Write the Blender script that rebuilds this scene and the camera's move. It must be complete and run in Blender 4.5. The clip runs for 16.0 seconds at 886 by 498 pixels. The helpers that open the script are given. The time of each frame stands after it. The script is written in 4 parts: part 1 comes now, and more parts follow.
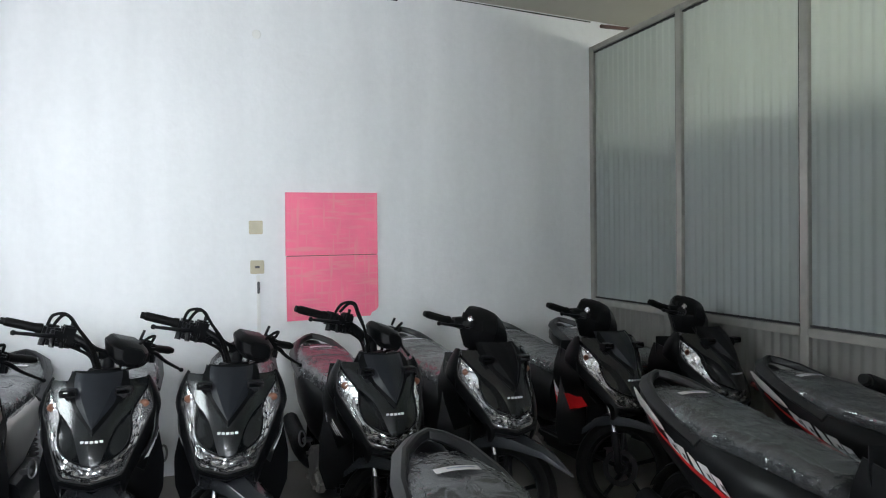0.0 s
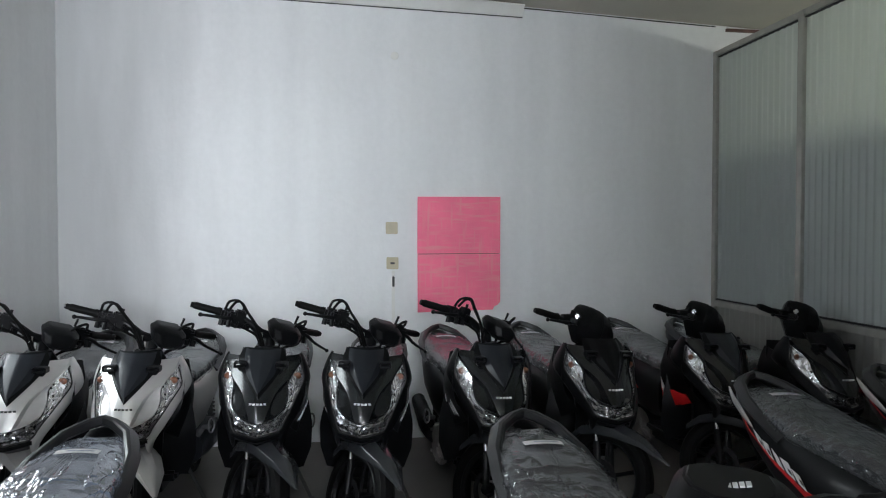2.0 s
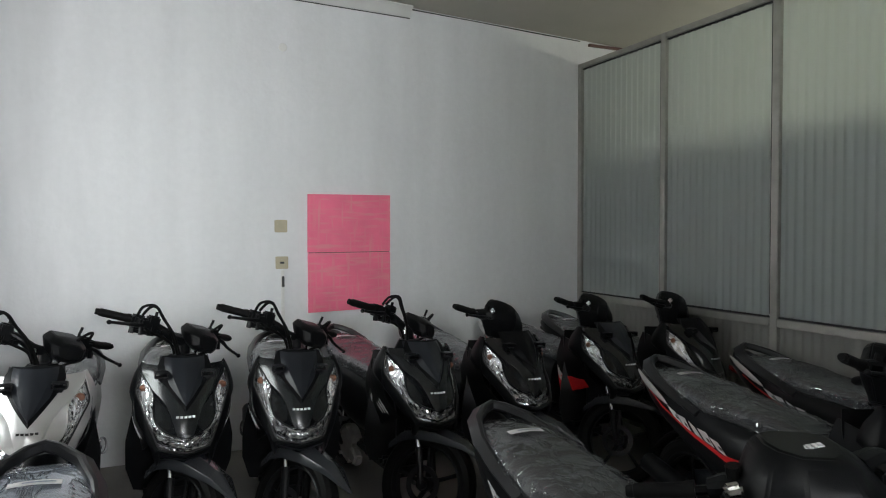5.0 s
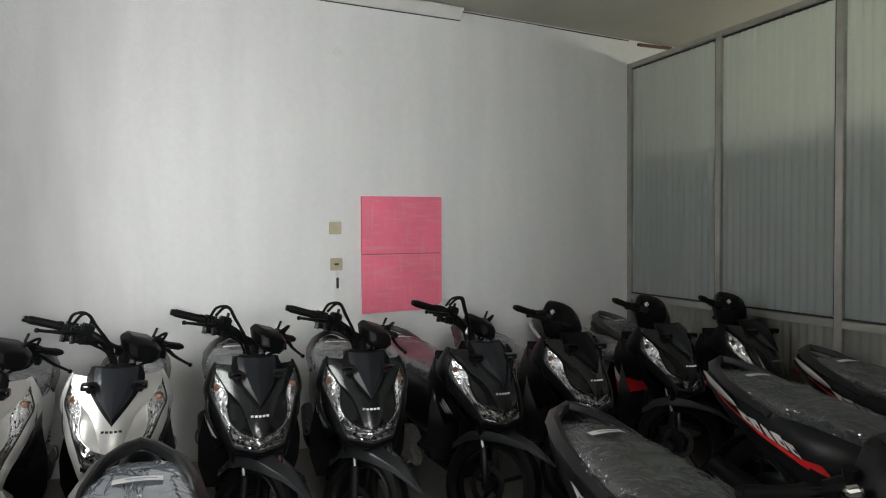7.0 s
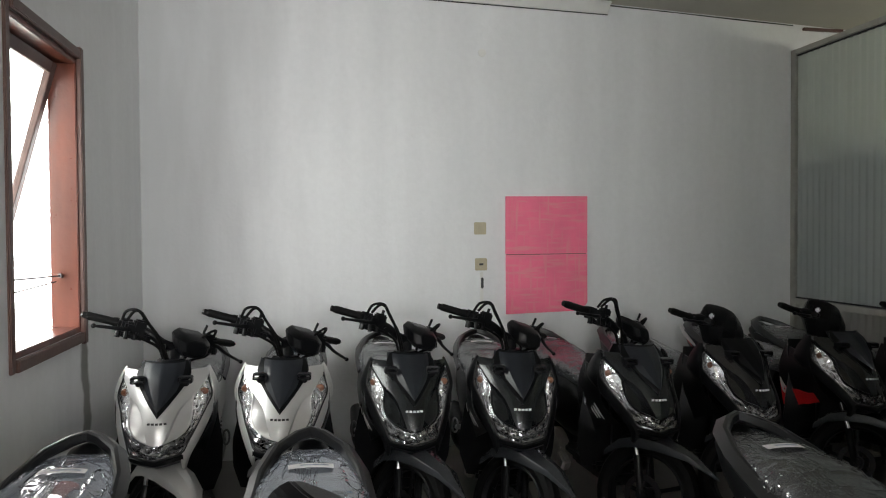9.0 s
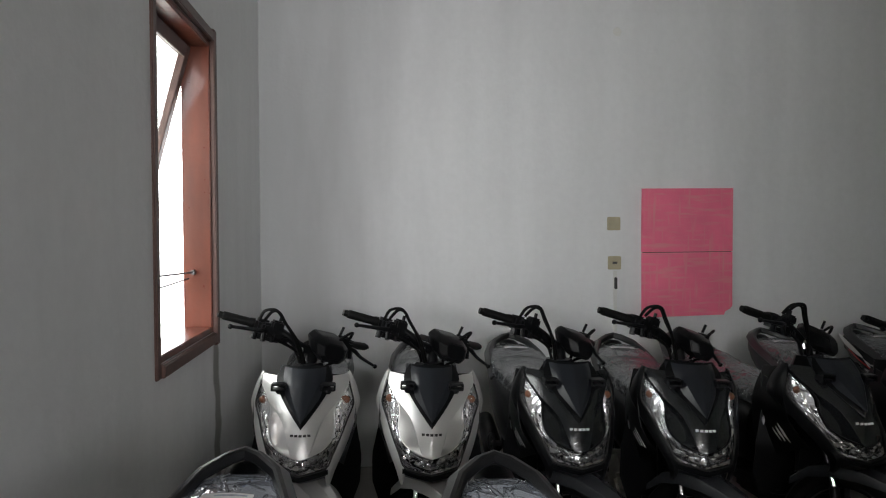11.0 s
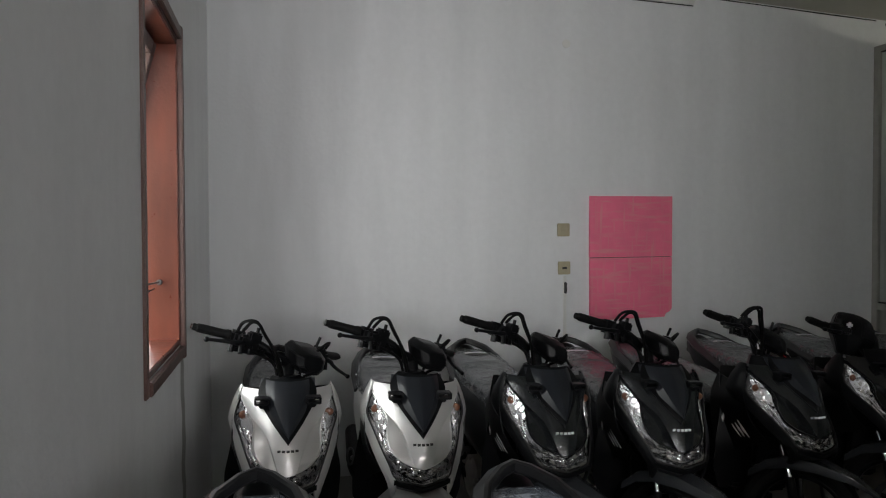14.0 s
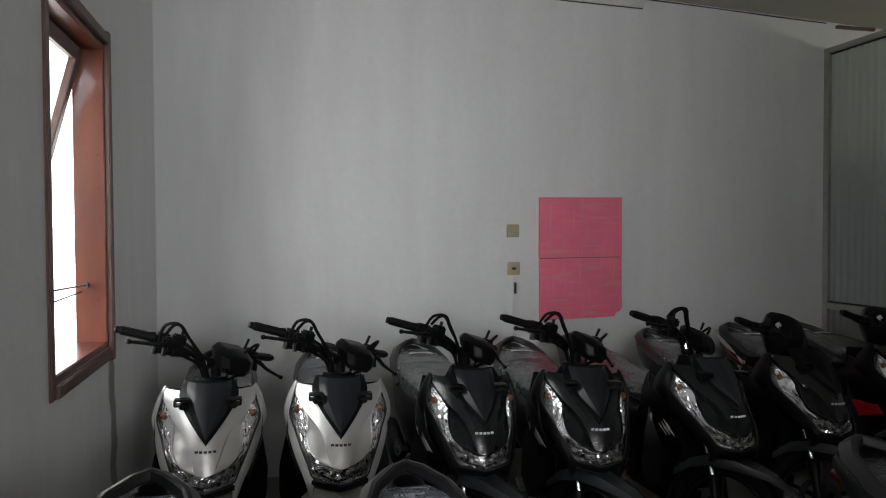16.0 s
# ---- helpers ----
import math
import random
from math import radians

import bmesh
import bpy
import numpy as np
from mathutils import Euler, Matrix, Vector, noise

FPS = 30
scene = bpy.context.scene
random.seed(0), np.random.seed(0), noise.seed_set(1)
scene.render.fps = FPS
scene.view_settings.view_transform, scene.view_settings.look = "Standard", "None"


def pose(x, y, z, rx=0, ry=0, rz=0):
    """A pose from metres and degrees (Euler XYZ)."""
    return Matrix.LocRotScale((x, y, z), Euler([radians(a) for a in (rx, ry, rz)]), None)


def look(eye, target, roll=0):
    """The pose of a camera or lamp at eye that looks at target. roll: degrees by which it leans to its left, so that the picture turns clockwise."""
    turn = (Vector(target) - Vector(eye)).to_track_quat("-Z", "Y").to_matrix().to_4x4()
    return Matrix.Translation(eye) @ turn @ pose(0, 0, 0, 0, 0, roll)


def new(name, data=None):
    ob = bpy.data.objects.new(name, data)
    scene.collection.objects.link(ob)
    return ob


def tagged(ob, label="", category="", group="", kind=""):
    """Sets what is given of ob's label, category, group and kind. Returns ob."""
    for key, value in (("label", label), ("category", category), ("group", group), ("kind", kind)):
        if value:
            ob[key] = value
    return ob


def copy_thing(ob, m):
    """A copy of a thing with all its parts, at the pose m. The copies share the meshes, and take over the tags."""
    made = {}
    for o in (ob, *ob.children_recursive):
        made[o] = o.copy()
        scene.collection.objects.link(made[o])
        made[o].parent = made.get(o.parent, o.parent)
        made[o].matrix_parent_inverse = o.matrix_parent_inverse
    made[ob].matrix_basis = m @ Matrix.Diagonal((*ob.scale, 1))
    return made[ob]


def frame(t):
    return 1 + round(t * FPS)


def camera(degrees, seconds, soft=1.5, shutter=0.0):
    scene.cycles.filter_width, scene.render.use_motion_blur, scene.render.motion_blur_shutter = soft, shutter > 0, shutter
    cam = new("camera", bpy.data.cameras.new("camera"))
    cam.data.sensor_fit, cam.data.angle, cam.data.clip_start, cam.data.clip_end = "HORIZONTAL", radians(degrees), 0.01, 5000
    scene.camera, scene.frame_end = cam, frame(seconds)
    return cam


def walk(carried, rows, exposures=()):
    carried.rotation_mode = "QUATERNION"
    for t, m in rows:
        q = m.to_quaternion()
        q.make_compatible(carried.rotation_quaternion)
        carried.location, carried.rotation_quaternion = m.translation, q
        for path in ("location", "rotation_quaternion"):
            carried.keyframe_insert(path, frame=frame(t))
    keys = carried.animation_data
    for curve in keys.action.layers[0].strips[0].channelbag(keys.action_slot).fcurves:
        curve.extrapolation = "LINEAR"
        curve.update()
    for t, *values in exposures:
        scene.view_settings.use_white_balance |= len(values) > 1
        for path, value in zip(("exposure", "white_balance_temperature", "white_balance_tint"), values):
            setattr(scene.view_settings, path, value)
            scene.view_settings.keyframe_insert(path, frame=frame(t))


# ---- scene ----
cam = camera(65.5, 16.0, soft=1.1)
PATH = [
    (0, (0.23, 0.011, 1.406), (0.921, 1.888, 1.376), -0.7),
    (0.5, (0.335, -0.131, 1.426), (0.827, 1.807, 1.391), -0.7),
    (1, (0.37, -0.222, 1.434), (0.745, 1.743, 1.396), -0.4),
    (1.5, (0.35, -0.303, 1.45), (0.662, 1.672, 1.404), -0.3),
    (2, (0.248, -0.388, 1.461), (0.549, 1.588, 1.412), -0.0),
    (2.5, (0.156, -0.435, 1.483), (0.514, 1.532, 1.434), -0.1),
    (3, (0.078, -0.43, 1.486), (0.54, 1.516, 1.436), -0.1),
    (3.5, (-0.003, -0.374, 1.49), (0.482, 1.565, 1.436), -0.2),
    (4, (-0.091, -0.329, 1.484), (0.498, 1.582, 1.428), -0.0),
    (4.2, (-0.141, -0.312, 1.477), (0.525, 1.573, 1.42), 0.0),
    (6.5, (-0.445, -0.188, 1.452), (0.439, 1.605, 1.402), -0.1),
    (7, (-0.469, -0.193, 1.461), (0.283, 1.659, 1.411), -0.3),
    (7.5, (-0.483, -0.183, 1.451), (0.137, 1.718, 1.404), -0.4),
    (8, (-0.491, -0.189, 1.453), (0.022, 1.744, 1.405), -0.4),
    (8.5, (-0.503, -0.197, 1.463), (-0.043, 1.749, 1.417), -0.3),
    (9, (-0.545, -0.152, 1.452), (-0.159, 1.809, 1.409), -0.4),
    (9.5, (-0.607, -0.032, 1.447), (-0.312, 1.946, 1.401), -0.3),
    (10, (-0.701, 0.111, 1.441), (-0.489, 2.099, 1.392), -0.3),
    (10.2, (-0.723, 0.143, 1.436), (-0.541, 2.134, 1.387), -0.3),
    (12.3, (-1.092, 0.299, 1.46), (-0.878, 2.286, 1.409), 0.1),
    (12.5, (-1.114, 0.311, 1.454), (-0.878, 2.297, 1.408), -0.1),
    (13, (-1.148, 0.306, 1.462), (-0.842, 2.282, 1.415), -0.1),
    (13.5, (-1.176, 0.297, 1.459), (-0.796, 2.26, 1.412), -0.1),
    (14, (-1.164, 0.277, 1.467), (-0.705, 2.223, 1.423), -0.2),
    (14.5, (-1.145, 0.269, 1.467), (-0.657, 2.208, 1.42), -0.2),
    (15, (-1.091, 0.236, 1.468), (-0.607, 2.176, 1.42), -0.4),
    (15.5, (-1.008, 0.205, 1.465), (-0.525, 2.145, 1.416), -0.4),
    (16, (-0.894, 0.171, 1.486), (-0.42, 2.113, 1.436), -0.3),
]
walk(cam, [(t, look(eye, target, roll)) for t, eye, target, roll in PATH],
     exposures=[(0, 0.66, 6100, 10), (1.5, 0.30, 6100, 11), (3.5, 0.08, 6150, 10), (7, 0.15, 6700, 10), (8, 0.17, 6700, 10), (9, -0.05, 6700, 11), (10, -0.30, 6650, 12), (12.5, -0.72, 6600, 13), (16, -0.72, 6600, 13)])

# ---- world and light ----
world = bpy.data.worlds.new("sky")
scene.world = world
world.use_nodes = True
wn = world.node_tree
sky = wn.nodes.new("ShaderNodeTexSky")
sky.sky_type, sky.sun_disc = "NISHITA", False
sky.sun_elevation, sky.sun_rotation = radians(55), radians(250)
wn.links.new(sky.outputs[0], wn.nodes["Background"].inputs[0])
wn.nodes["Background"].inputs[1].default_value = 0.1


def area(name, place, target, width, height, watts, colour):
    lamp = bpy.data.lights.new(name, "AREA")
    lamp.shape, lamp.size, lamp.size_y, lamp.energy, lamp.color = "RECTANGLE", width, height, watts, colour
    ob = new(name, lamp)
    ob.matrix_world = look(place, target)
    return ob


# daylight through an assumed high shop window far behind, through the window, and the lamp of the next bay
area("shopfront_daylight", (0.9, -7.4, 2.20), (0.3, 4, 1.9), 1.9, 1.5, 545, (0.96, 0.98, 1.0))
area("window_daylight", (-1.95, 2.88, 1.60), (2, 2.88, 1.3), 0.9, 1.2, 24, (0.96, 0.985, 1.0))
area("next_bay_lamp", (4.6, 2.2, 2.42), (3.0, 2.2, 2.50), 2.4, 0.30, 19, (1.0, 1.0, 0.84))


TUBE_GLOW = 260.0  # the tube lamp on the ceiling


# ---- materials ----
def material(name, colour, rough=0.5, metal=0.0, vary=0.08, scale=8.0, bump=0.0, bump_scale=120.0, coat=0.0, spec=0.5, stretch=(1, 1, 1)):
    m = bpy.data.materials.new(name)
    m.use_nodes = True
    n, l = m.node_tree.nodes, m.node_tree.links
    b = n["Principled BSDF"]
    b.inputs["Metallic"].default_value, b.inputs["Coat Weight"].default_value = metal, coat
    b.inputs["Specular IOR Level"].default_value = spec
    co = n.new("ShaderNodeTexCoord")
    mp = n.new("ShaderNodeMapping")
    mp.inputs["Scale"].default_value = stretch
    l.new(co.outputs["Object"], mp.inputs[0])
    a = n.new("ShaderNodeTexNoise")
    a.inputs["Scale"].default_value, a.inputs["Detail"].default_value = scale, 6
    l.new(mp.outputs[0], a.inputs["Vector"])
    r = n.new("ShaderNodeValToRGB")
    lo, hi = [max(0, c * (1 - vary)) for c in colour], [min(1, c * (1 + vary)) for c in colour]
    r.color_ramp.elements[0].position, r.color_ramp.elements[1].position = 0.3, 0.7
    r.color_ramp.elements[0].color, r.color_ramp.elements[1].color = (*lo, 1), (*hi, 1)
    l.new(a.outputs[0], r.inputs[0])
    l.new(r.outputs[0], b.inputs["Base Color"])
    f = n.new("ShaderNodeTexNoise")
    f.inputs["Scale"].default_value, f.inputs["Detail"].default_value = bump_scale, 4
    l.new(co.outputs["Object"], f.inputs["Vector"])
    q = n.new("ShaderNodeMapRange")
    q.inputs[3].default_value, q.inputs[4].default_value = max(0.02, rough * 0.8), min(1, rough * 1.2)
    l.new(f.outputs[0], q.inputs[0])
    l.new(q.outputs[0], b.inputs["Roughness"])
    if bump:
        k = n.new("ShaderNodeBump")
        k.inputs["Strength"].default_value, k.inputs["Distance"].default_value = bump, 0.003
        l.new(f.outputs[0], k.inputs["Height"])
        l.new(k.outputs[0], b.inputs["Normal"])
    return m


def clear_material(name, tint, gloss, haze=0.0, haze_colour=(0.8, 0.8, 0.8), bump=0.0, bump_scale=30.0, rough=0.05):
    """A thin clear film or lens: see-through, with a gloss that grows towards the rim and an even haze."""
    m = bpy.data.materials.new(name)
    m.use_nodes = True
    n, l = m.node_tree.nodes, m.node_tree.links
    n.remove(n["Principled BSDF"])
    out = n["Material Output"]
    t, g, d = n.new("ShaderNodeBsdfTransparent"), n.new("ShaderNodeBsdfGlossy"), n.new("ShaderNodeBsdfDiffuse")
    t.inputs[0].default_value, d.inputs[0].default_value = (*tint, 1), (*haze_colour, 1)
    g.inputs["Roughness"].default_value = rough
    fr = n.new("ShaderNodeLayerWeight")
    fr.inputs[0].default_value = 0.5
    power = n.new("ShaderNodeMath")
    power.operation = "POWER"
    power.inputs[1].default_value = 4.0
    l.new(fr.outputs["Facing"], power.inputs[0])
    mul = n.new("ShaderNodeMath")
    mul.operation = "MULTIPLY_ADD"
    mul.inputs[1].default_value, mul.inputs[2].default_value = 0.7, gloss
    mul.use_clamp = True
    l.new(power.outputs[0], mul.inputs[0])
    m1, m2 = n.new("ShaderNodeMixShader"), n.new("ShaderNodeMixShader")
    m1.inputs[0].default_value = haze
    l.new(t.outputs[0], m1.inputs[1]); l.new(d.outputs[0], m1.inputs[2])
    l.new(mul.outputs[0], m2.inputs[0])
    l.new(m1.outputs[0], m2.inputs[1]); l.new(g.outputs[0], m2.inputs[2])
    l.new(m2.outputs[0], out.inputs[0])
    if bump:
        co, f, k = n.new("ShaderNodeTexCoord"), n.new("ShaderNodeTexNoise"), n.new("ShaderNodeBump")
        f.inputs["Scale"].default_value, f.inputs["Detail"].default_value, f.inputs["Distortion"].default_value = bump_scale, 3, 0.8
        k.inputs["Strength"].default_value, k.inputs["Distance"].default_value = bump, 0.006
        mp, sub, edge = n.new("ShaderNodeMapping"), n.new("ShaderNodeMath"), n.new("ShaderNodeMath")
        mp.inputs["Scale"].default_value, mp.inputs["Rotation"].default_value = (1.8, 0.4, 1), (0, 0, 0.35)
        thin = n.new("ShaderNodeMapRange")
        thin.interpolation_type = "SMOOTHSTEP"
        thin.inputs[1].default_value, thin.inputs[2].default_value, thin.inputs[3].default_value, thin.inputs[4].default_value = 0.0, 0.035, 1.0, 0.0
        sub.operation, edge.operation = "SUBTRACT", "ABSOLUTE"
        sub.inputs[1].default_value = 0.5
        l.new(co.outputs["Object"], mp.inputs[0]); l.new(mp.outputs[0], f.inputs["Vector"])
        l.new(f.outputs[0], sub.inputs[0]); l.new(sub.outputs[0], edge.inputs[0]); l.new(edge.outputs[0], thin.inputs[0]); l.new(thin.outputs[0], k.inputs["Height"])
        for s in (g, d, fr):
            l.new(k.outputs[0], s.inputs["Normal"])
    return m


def translucent(m, share):
    n, l = m.node_tree.nodes, m.node_tree.links
    b, t, x = n["Principled BSDF"], n.new("ShaderNodeBsdfTranslucent"), n.new("ShaderNodeMixShader")
    x.inputs[0].default_value = share
    t.inputs[0].default_value = (0.75, 0.78, 0.72, 1)
    l.new(b.outputs[0], x.inputs[1]); l.new(t.outputs[0], x.inputs[2])
    l.new(x.outputs[0], n["Material Output"].inputs[0])
    return m


def wall_material(name, colour):
    """Painted plaster: faint streaks, fine mottling, a damp stain with painted shade in the back corner and a trickle
    under the window.
    """
    m = material(name, colour, 0.7, 0, 0.03, 1.6, 0.45, 45, stretch=(1.6, 1.6, 0.5))
    n, l = m.node_tree.nodes, m.node_tree.links
    b = n["Principled BSDF"]
    tone = b.inputs["Base Color"].links[0].from_socket
    co, sep = n.new("ShaderNodeTexCoord"), n.new("ShaderNodeSeparateXYZ")
    l.new(co.outputs["Object"], sep.inputs[0])

    def put(socket, v):
        if isinstance(v, (int, float)):
            socket.default_value = v
        else:
            l.new(v, socket)

    def calc(op, *args):
        q = n.new("ShaderNodeMath")
        q.operation = op
        for i, v in enumerate(args):
            put(q.inputs[i], v)
        return q.outputs[0]

    def ramp(v, a, c, lo, hi):
        r = n.new("ShaderNodeMapRange")
        for i, x in enumerate((v, a, c, lo, hi)):
            put(r.inputs[i], x)
        return r.outputs[0]

    def cloud(scale, stretch, detail):
        mp, t = n.new("ShaderNodeMapping"), n.new("ShaderNodeTexNoise")
        mp.inputs["Scale"].default_value = stretch
        t.inputs["Scale"].default_value, t.inputs["Detail"].default_value = scale, detail
        l.new(co.outputs["Object"], mp.inputs[0]); l.new(mp.outputs[0], t.inputs["Vector"])
        return t.outputs[0]

    def scaled(colour_socket, v):
        q = n.new("ShaderNodeVectorMath")
        q.operation = "SCALE"
        l.new(colour_socket, q.inputs[0]); l.new(v, q.inputs["Scale"])
        return q.outputs[0]

    def mixed(fac, a, colour2):
        q = n.new("ShaderNodeMix")
        q.data_type = "RGBA"
        q.inputs[7].default_value = (*colour2, 1)
        l.new(fac, q.inputs[0]); l.new(a, q.inputs[6])
        return q.outputs[2]

    tone = scaled(tone, ramp(cloud(1.0, (7, 7, 0.8), 7), 0.3, 0.7, 0.968, 1.025))
    tone = scaled(tone, ramp(cloud(26.0, (1, 1, 1), 8), 0.3, 0.7, 0.982, 1.018))
    # damp grey bloom with a ragged edge, deepened to paint in the shade of the corner between window and back wall
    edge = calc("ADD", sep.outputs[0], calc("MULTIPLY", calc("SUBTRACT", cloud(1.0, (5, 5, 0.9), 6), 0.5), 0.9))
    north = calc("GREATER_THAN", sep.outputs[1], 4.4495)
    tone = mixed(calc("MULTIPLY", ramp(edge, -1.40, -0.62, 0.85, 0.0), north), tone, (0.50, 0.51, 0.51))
    # trickle below the sill
    line = calc("ADD", calc("MULTIPLY", cloud(3.2, (1, 1, 1), 3), 0.22), 3.20)
    off = calc("ABSOLUTE", calc("SUBTRACT", sep.outputs[1], line))
    wide = calc("MULTIPLY", cloud(5.0, (1, 1, 0.6), 2), 0.12)
    band = ramp(off, calc("MULTIPLY", wide, 0.55), wide, 1.0, 0.0)
    low = calc("MULTIPLY", calc("LESS_THAN", sep.outputs[2], 0.96), calc("LESS_THAN", sep.outputs[0], -1.5))
    tone = mixed(calc("MULTIPLY", calc("MULTIPLY", band, low), 0.8), tone, (0.19, 0.19, 0.165))
    l.new(tone, b.inputs["Base Color"])
    return m


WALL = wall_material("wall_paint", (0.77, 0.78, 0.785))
CEIL = material("ceiling_paint", (0.46, 0.44, 0.38), 0.85, 0, 0.05, 2.0, 0.2, 60)
FLOOR = material("floor_tile", (0.19, 0.18, 0.162), 0.4, 0, 0.06, 5, 0.05, 60)
WOOD = material("window_wood", (0.135, 0.036, 0.020), 0.30, 0, 0.45, 7, 0.3, 40, coat=0.25, stretch=(1, 1, 0.2))
DARKWOOD = material("window_wood_dark", (0.10, 0.05, 0.04), 0.45, 0, 0.2, 9, 0.1, 70)
ALU = material("aluminium_frame", (0.40, 0.39, 0.36), 0.45, 0.6, 0.1, 12, 0.05, 150)
GASKET = material("black_gasket", (0.015, 0.015, 0.015), 0.6)
SHEET = translucent(material("partition_sheet", (0.42, 0.45, 0.47), 0.5, 0, 0.06, 3, 0.05, 60, stretch=(1, 5, 0.3)), 0.55)
LOWSHEET = translucent(material("lower_partition_sheet", (0.22, 0.215, 0.20), 0.5, 0, 0.08, 3, 0.05, 60, stretch=(1, 5, 0.3)), 0.25)
CORNICE = material("cornice_plaster", (0.75, 0.75, 0.72), 0.7, 0, 0.05, 6, 0.1, 80)
PINK = material("pink_foam_board", (0.95, 0.19, 0.31), 0.7, 0, 0.06, 6, 0.2, 140)
def brushed(m, tone):
    """Dry pale brush strokes across a board."""
    n, l = m.node_tree.nodes, m.node_tree.links
    b = n["Principled BSDF"]
    old = b.inputs["Base Color"].links[0].from_socket
    co = n.new("ShaderNodeTexCoord")
    fac = None
    for sc, lo in (((3, 1, 22), 0.56), ((24, 1, 2.2), 0.58)):
        mp, t, r = n.new("ShaderNodeMapping"), n.new("ShaderNodeTexNoise"), n.new("ShaderNodeMapRange")
        mp.inputs["Scale"].default_value = sc
        t.inputs["Scale"].default_value, t.inputs["Detail"].default_value = 1.6, 5
        r.inputs[1].default_value, r.inputs[2].default_value, r.inputs[4].default_value = lo - 0.06, lo + 0.16, 0.42
        l.new(co.outputs["Object"], mp.inputs[0]); l.new(mp.outputs[0], t.inputs["Vector"]); l.new(t.outputs[0], r.inputs[0])
        if fac:
            mx = n.new("ShaderNodeMath")
            mx.operation = "MAXIMUM"
            l.new(fac, mx.inputs[0]); l.new(r.outputs[0], mx.inputs[1])
            fac = mx.outputs[0]
        else:
            fac = r.outputs[0]
    mix = n.new("ShaderNodeMix")
    mix.data_type = "RGBA"
    mix.inputs[7].default_value = (*tone, 1)
    l.new(fac, mix.inputs[0]); l.new(old, mix.inputs[6]); l.new(mix.outputs[2], b.inputs["Base Color"])
    return m


brushed(PINK, (0.78, 0.42, 0.36))
BEIGE = material("beige_plastic", (0.44, 0.39, 0.26), 0.4, 0, 0.05, 20)
BLACKGLOSS = material("gloss_black_paint", (0.010, 0.0105, 0.0115), 0.14, 0, 0.1, 10, coat=0.6)
BLACKPLASTIC = material("matte_black_plastic", (0.005, 0.0053, 0.006), 0.34, 0, 0.15, 12, 0.15, 500, spec=0.15)
GREYPLASTIC = material("dark_grey_plastic", (0.017, 0.0195, 0.024), 0.30, 0, 0.1, 12, 0.1, 500, spec=0.30)
PANELGREY = material("dark_grey_metallic_paint", (0.013, 0.015, 0.0165), 0.22, 0.2, 0.08, 10, 0, 3, coat=0.28)
SILVER = material("silver_white_paint", (0.64, 0.632, 0.62), 0.36, 0.55, 0.03, 10, 0, 3, coat=0.18)
FENDERGREY = material("grey_fender_paint", (0.034, 0.037, 0.041), 0.26, 0, 0.1, 12, 0.05, 400, coat=0.2)
RAIL = material("satin_black_rail", (0.013, 0.0135, 0.015), 0.36, 0, 0.15, 12, 0.1, 400, spec=0.5)
FLANKBLACK = material("black_body_panel", (0.010, 0.0105, 0.0115), 0.32, 0, 0.1, 10, 0.05, 300, spec=0.18)
RUBBER = material("black_rubber", (0.006, 0.006, 0.006), 0.5, 0, 0.15, 30, 0.3, 300, spec=0.10)
CHROME = material("chrome", (0.8, 0.8, 0.82), 0.08, 1.0, 0.03, 10)
DISC = material("dark_disc_steel", (0.02, 0.02, 0.021), 0.45, 0.6, 0.1, 20)
STEEL = material("grey_steel", (0.16, 0.16, 0.165), 0.35, 0.9, 0.1, 20)
CASTALU = material("cast_aluminium", (0.34, 0.32, 0.30), 0.5, 0.4, 0.15, 18, 0.2, 220)
REFLECTOR = material("headlight_reflector", (0.95, 0.95, 0.96), 0.20, 0.75, 0.03, 25)
SMOKED = material("smoked_chrome", (0.42, 0.42, 0.43), 0.13, 0.85, 0.2, 60)
AMBER = material("amber_indicator", (0.20, 0.080, 0.042), 0.3, 0, 0.15, 40, coat=0.8)
SEATVINYL = material("seat_vinyl", (0.022, 0.023, 0.026), 0.55, 0, 0.12, 14, 0.25, 350)
PAPER = material("paper_label", (0.82, 0.80, 0.80), 0.6, 0, 0.04, 30)
PRINT = material("faded_print", (0.42, 0.45, 0.53), 0.6, 0, 0.3, 60)
INK = material("printed_ink", (0.03, 0.03, 0.03), 0.5)
WHITEDECAL = material("white_decal", (0.75, 0.75, 0.75), 0.35, 0, 0.04, 30)
REDDECAL = material("red_decal", (0.66, 0.018, 0.022), 0.3, 0, 0.08, 20, coat=0.3)
REDLENS = material("red_lens", (0.10, 0.005, 0.005), 0.2, 0, 0.1, 30, coat=0.8)
LENS = clear_material("clear_lens", (0.97, 0.97, 0.97), 0.03)
FILM = clear_material("plastic_film", (0.80, 0.81, 0.82), 0.12, 0.05, (0.74, 0.77, 0.82), 0.55, 7.0, 0.07)
PALEFILM = clear_material("pale_plastic_film", (0.80, 0.82, 0.86), 0.24, 0.34, (0.68, 0.77, 0.95), 0.8, 7.0, 0.06)
GLASS = clear_material("window_glass", (0.90, 0.92, 0.90), 0.02)


# ---- mesh helpers ----
def vec(*a):
    return Vector(a)


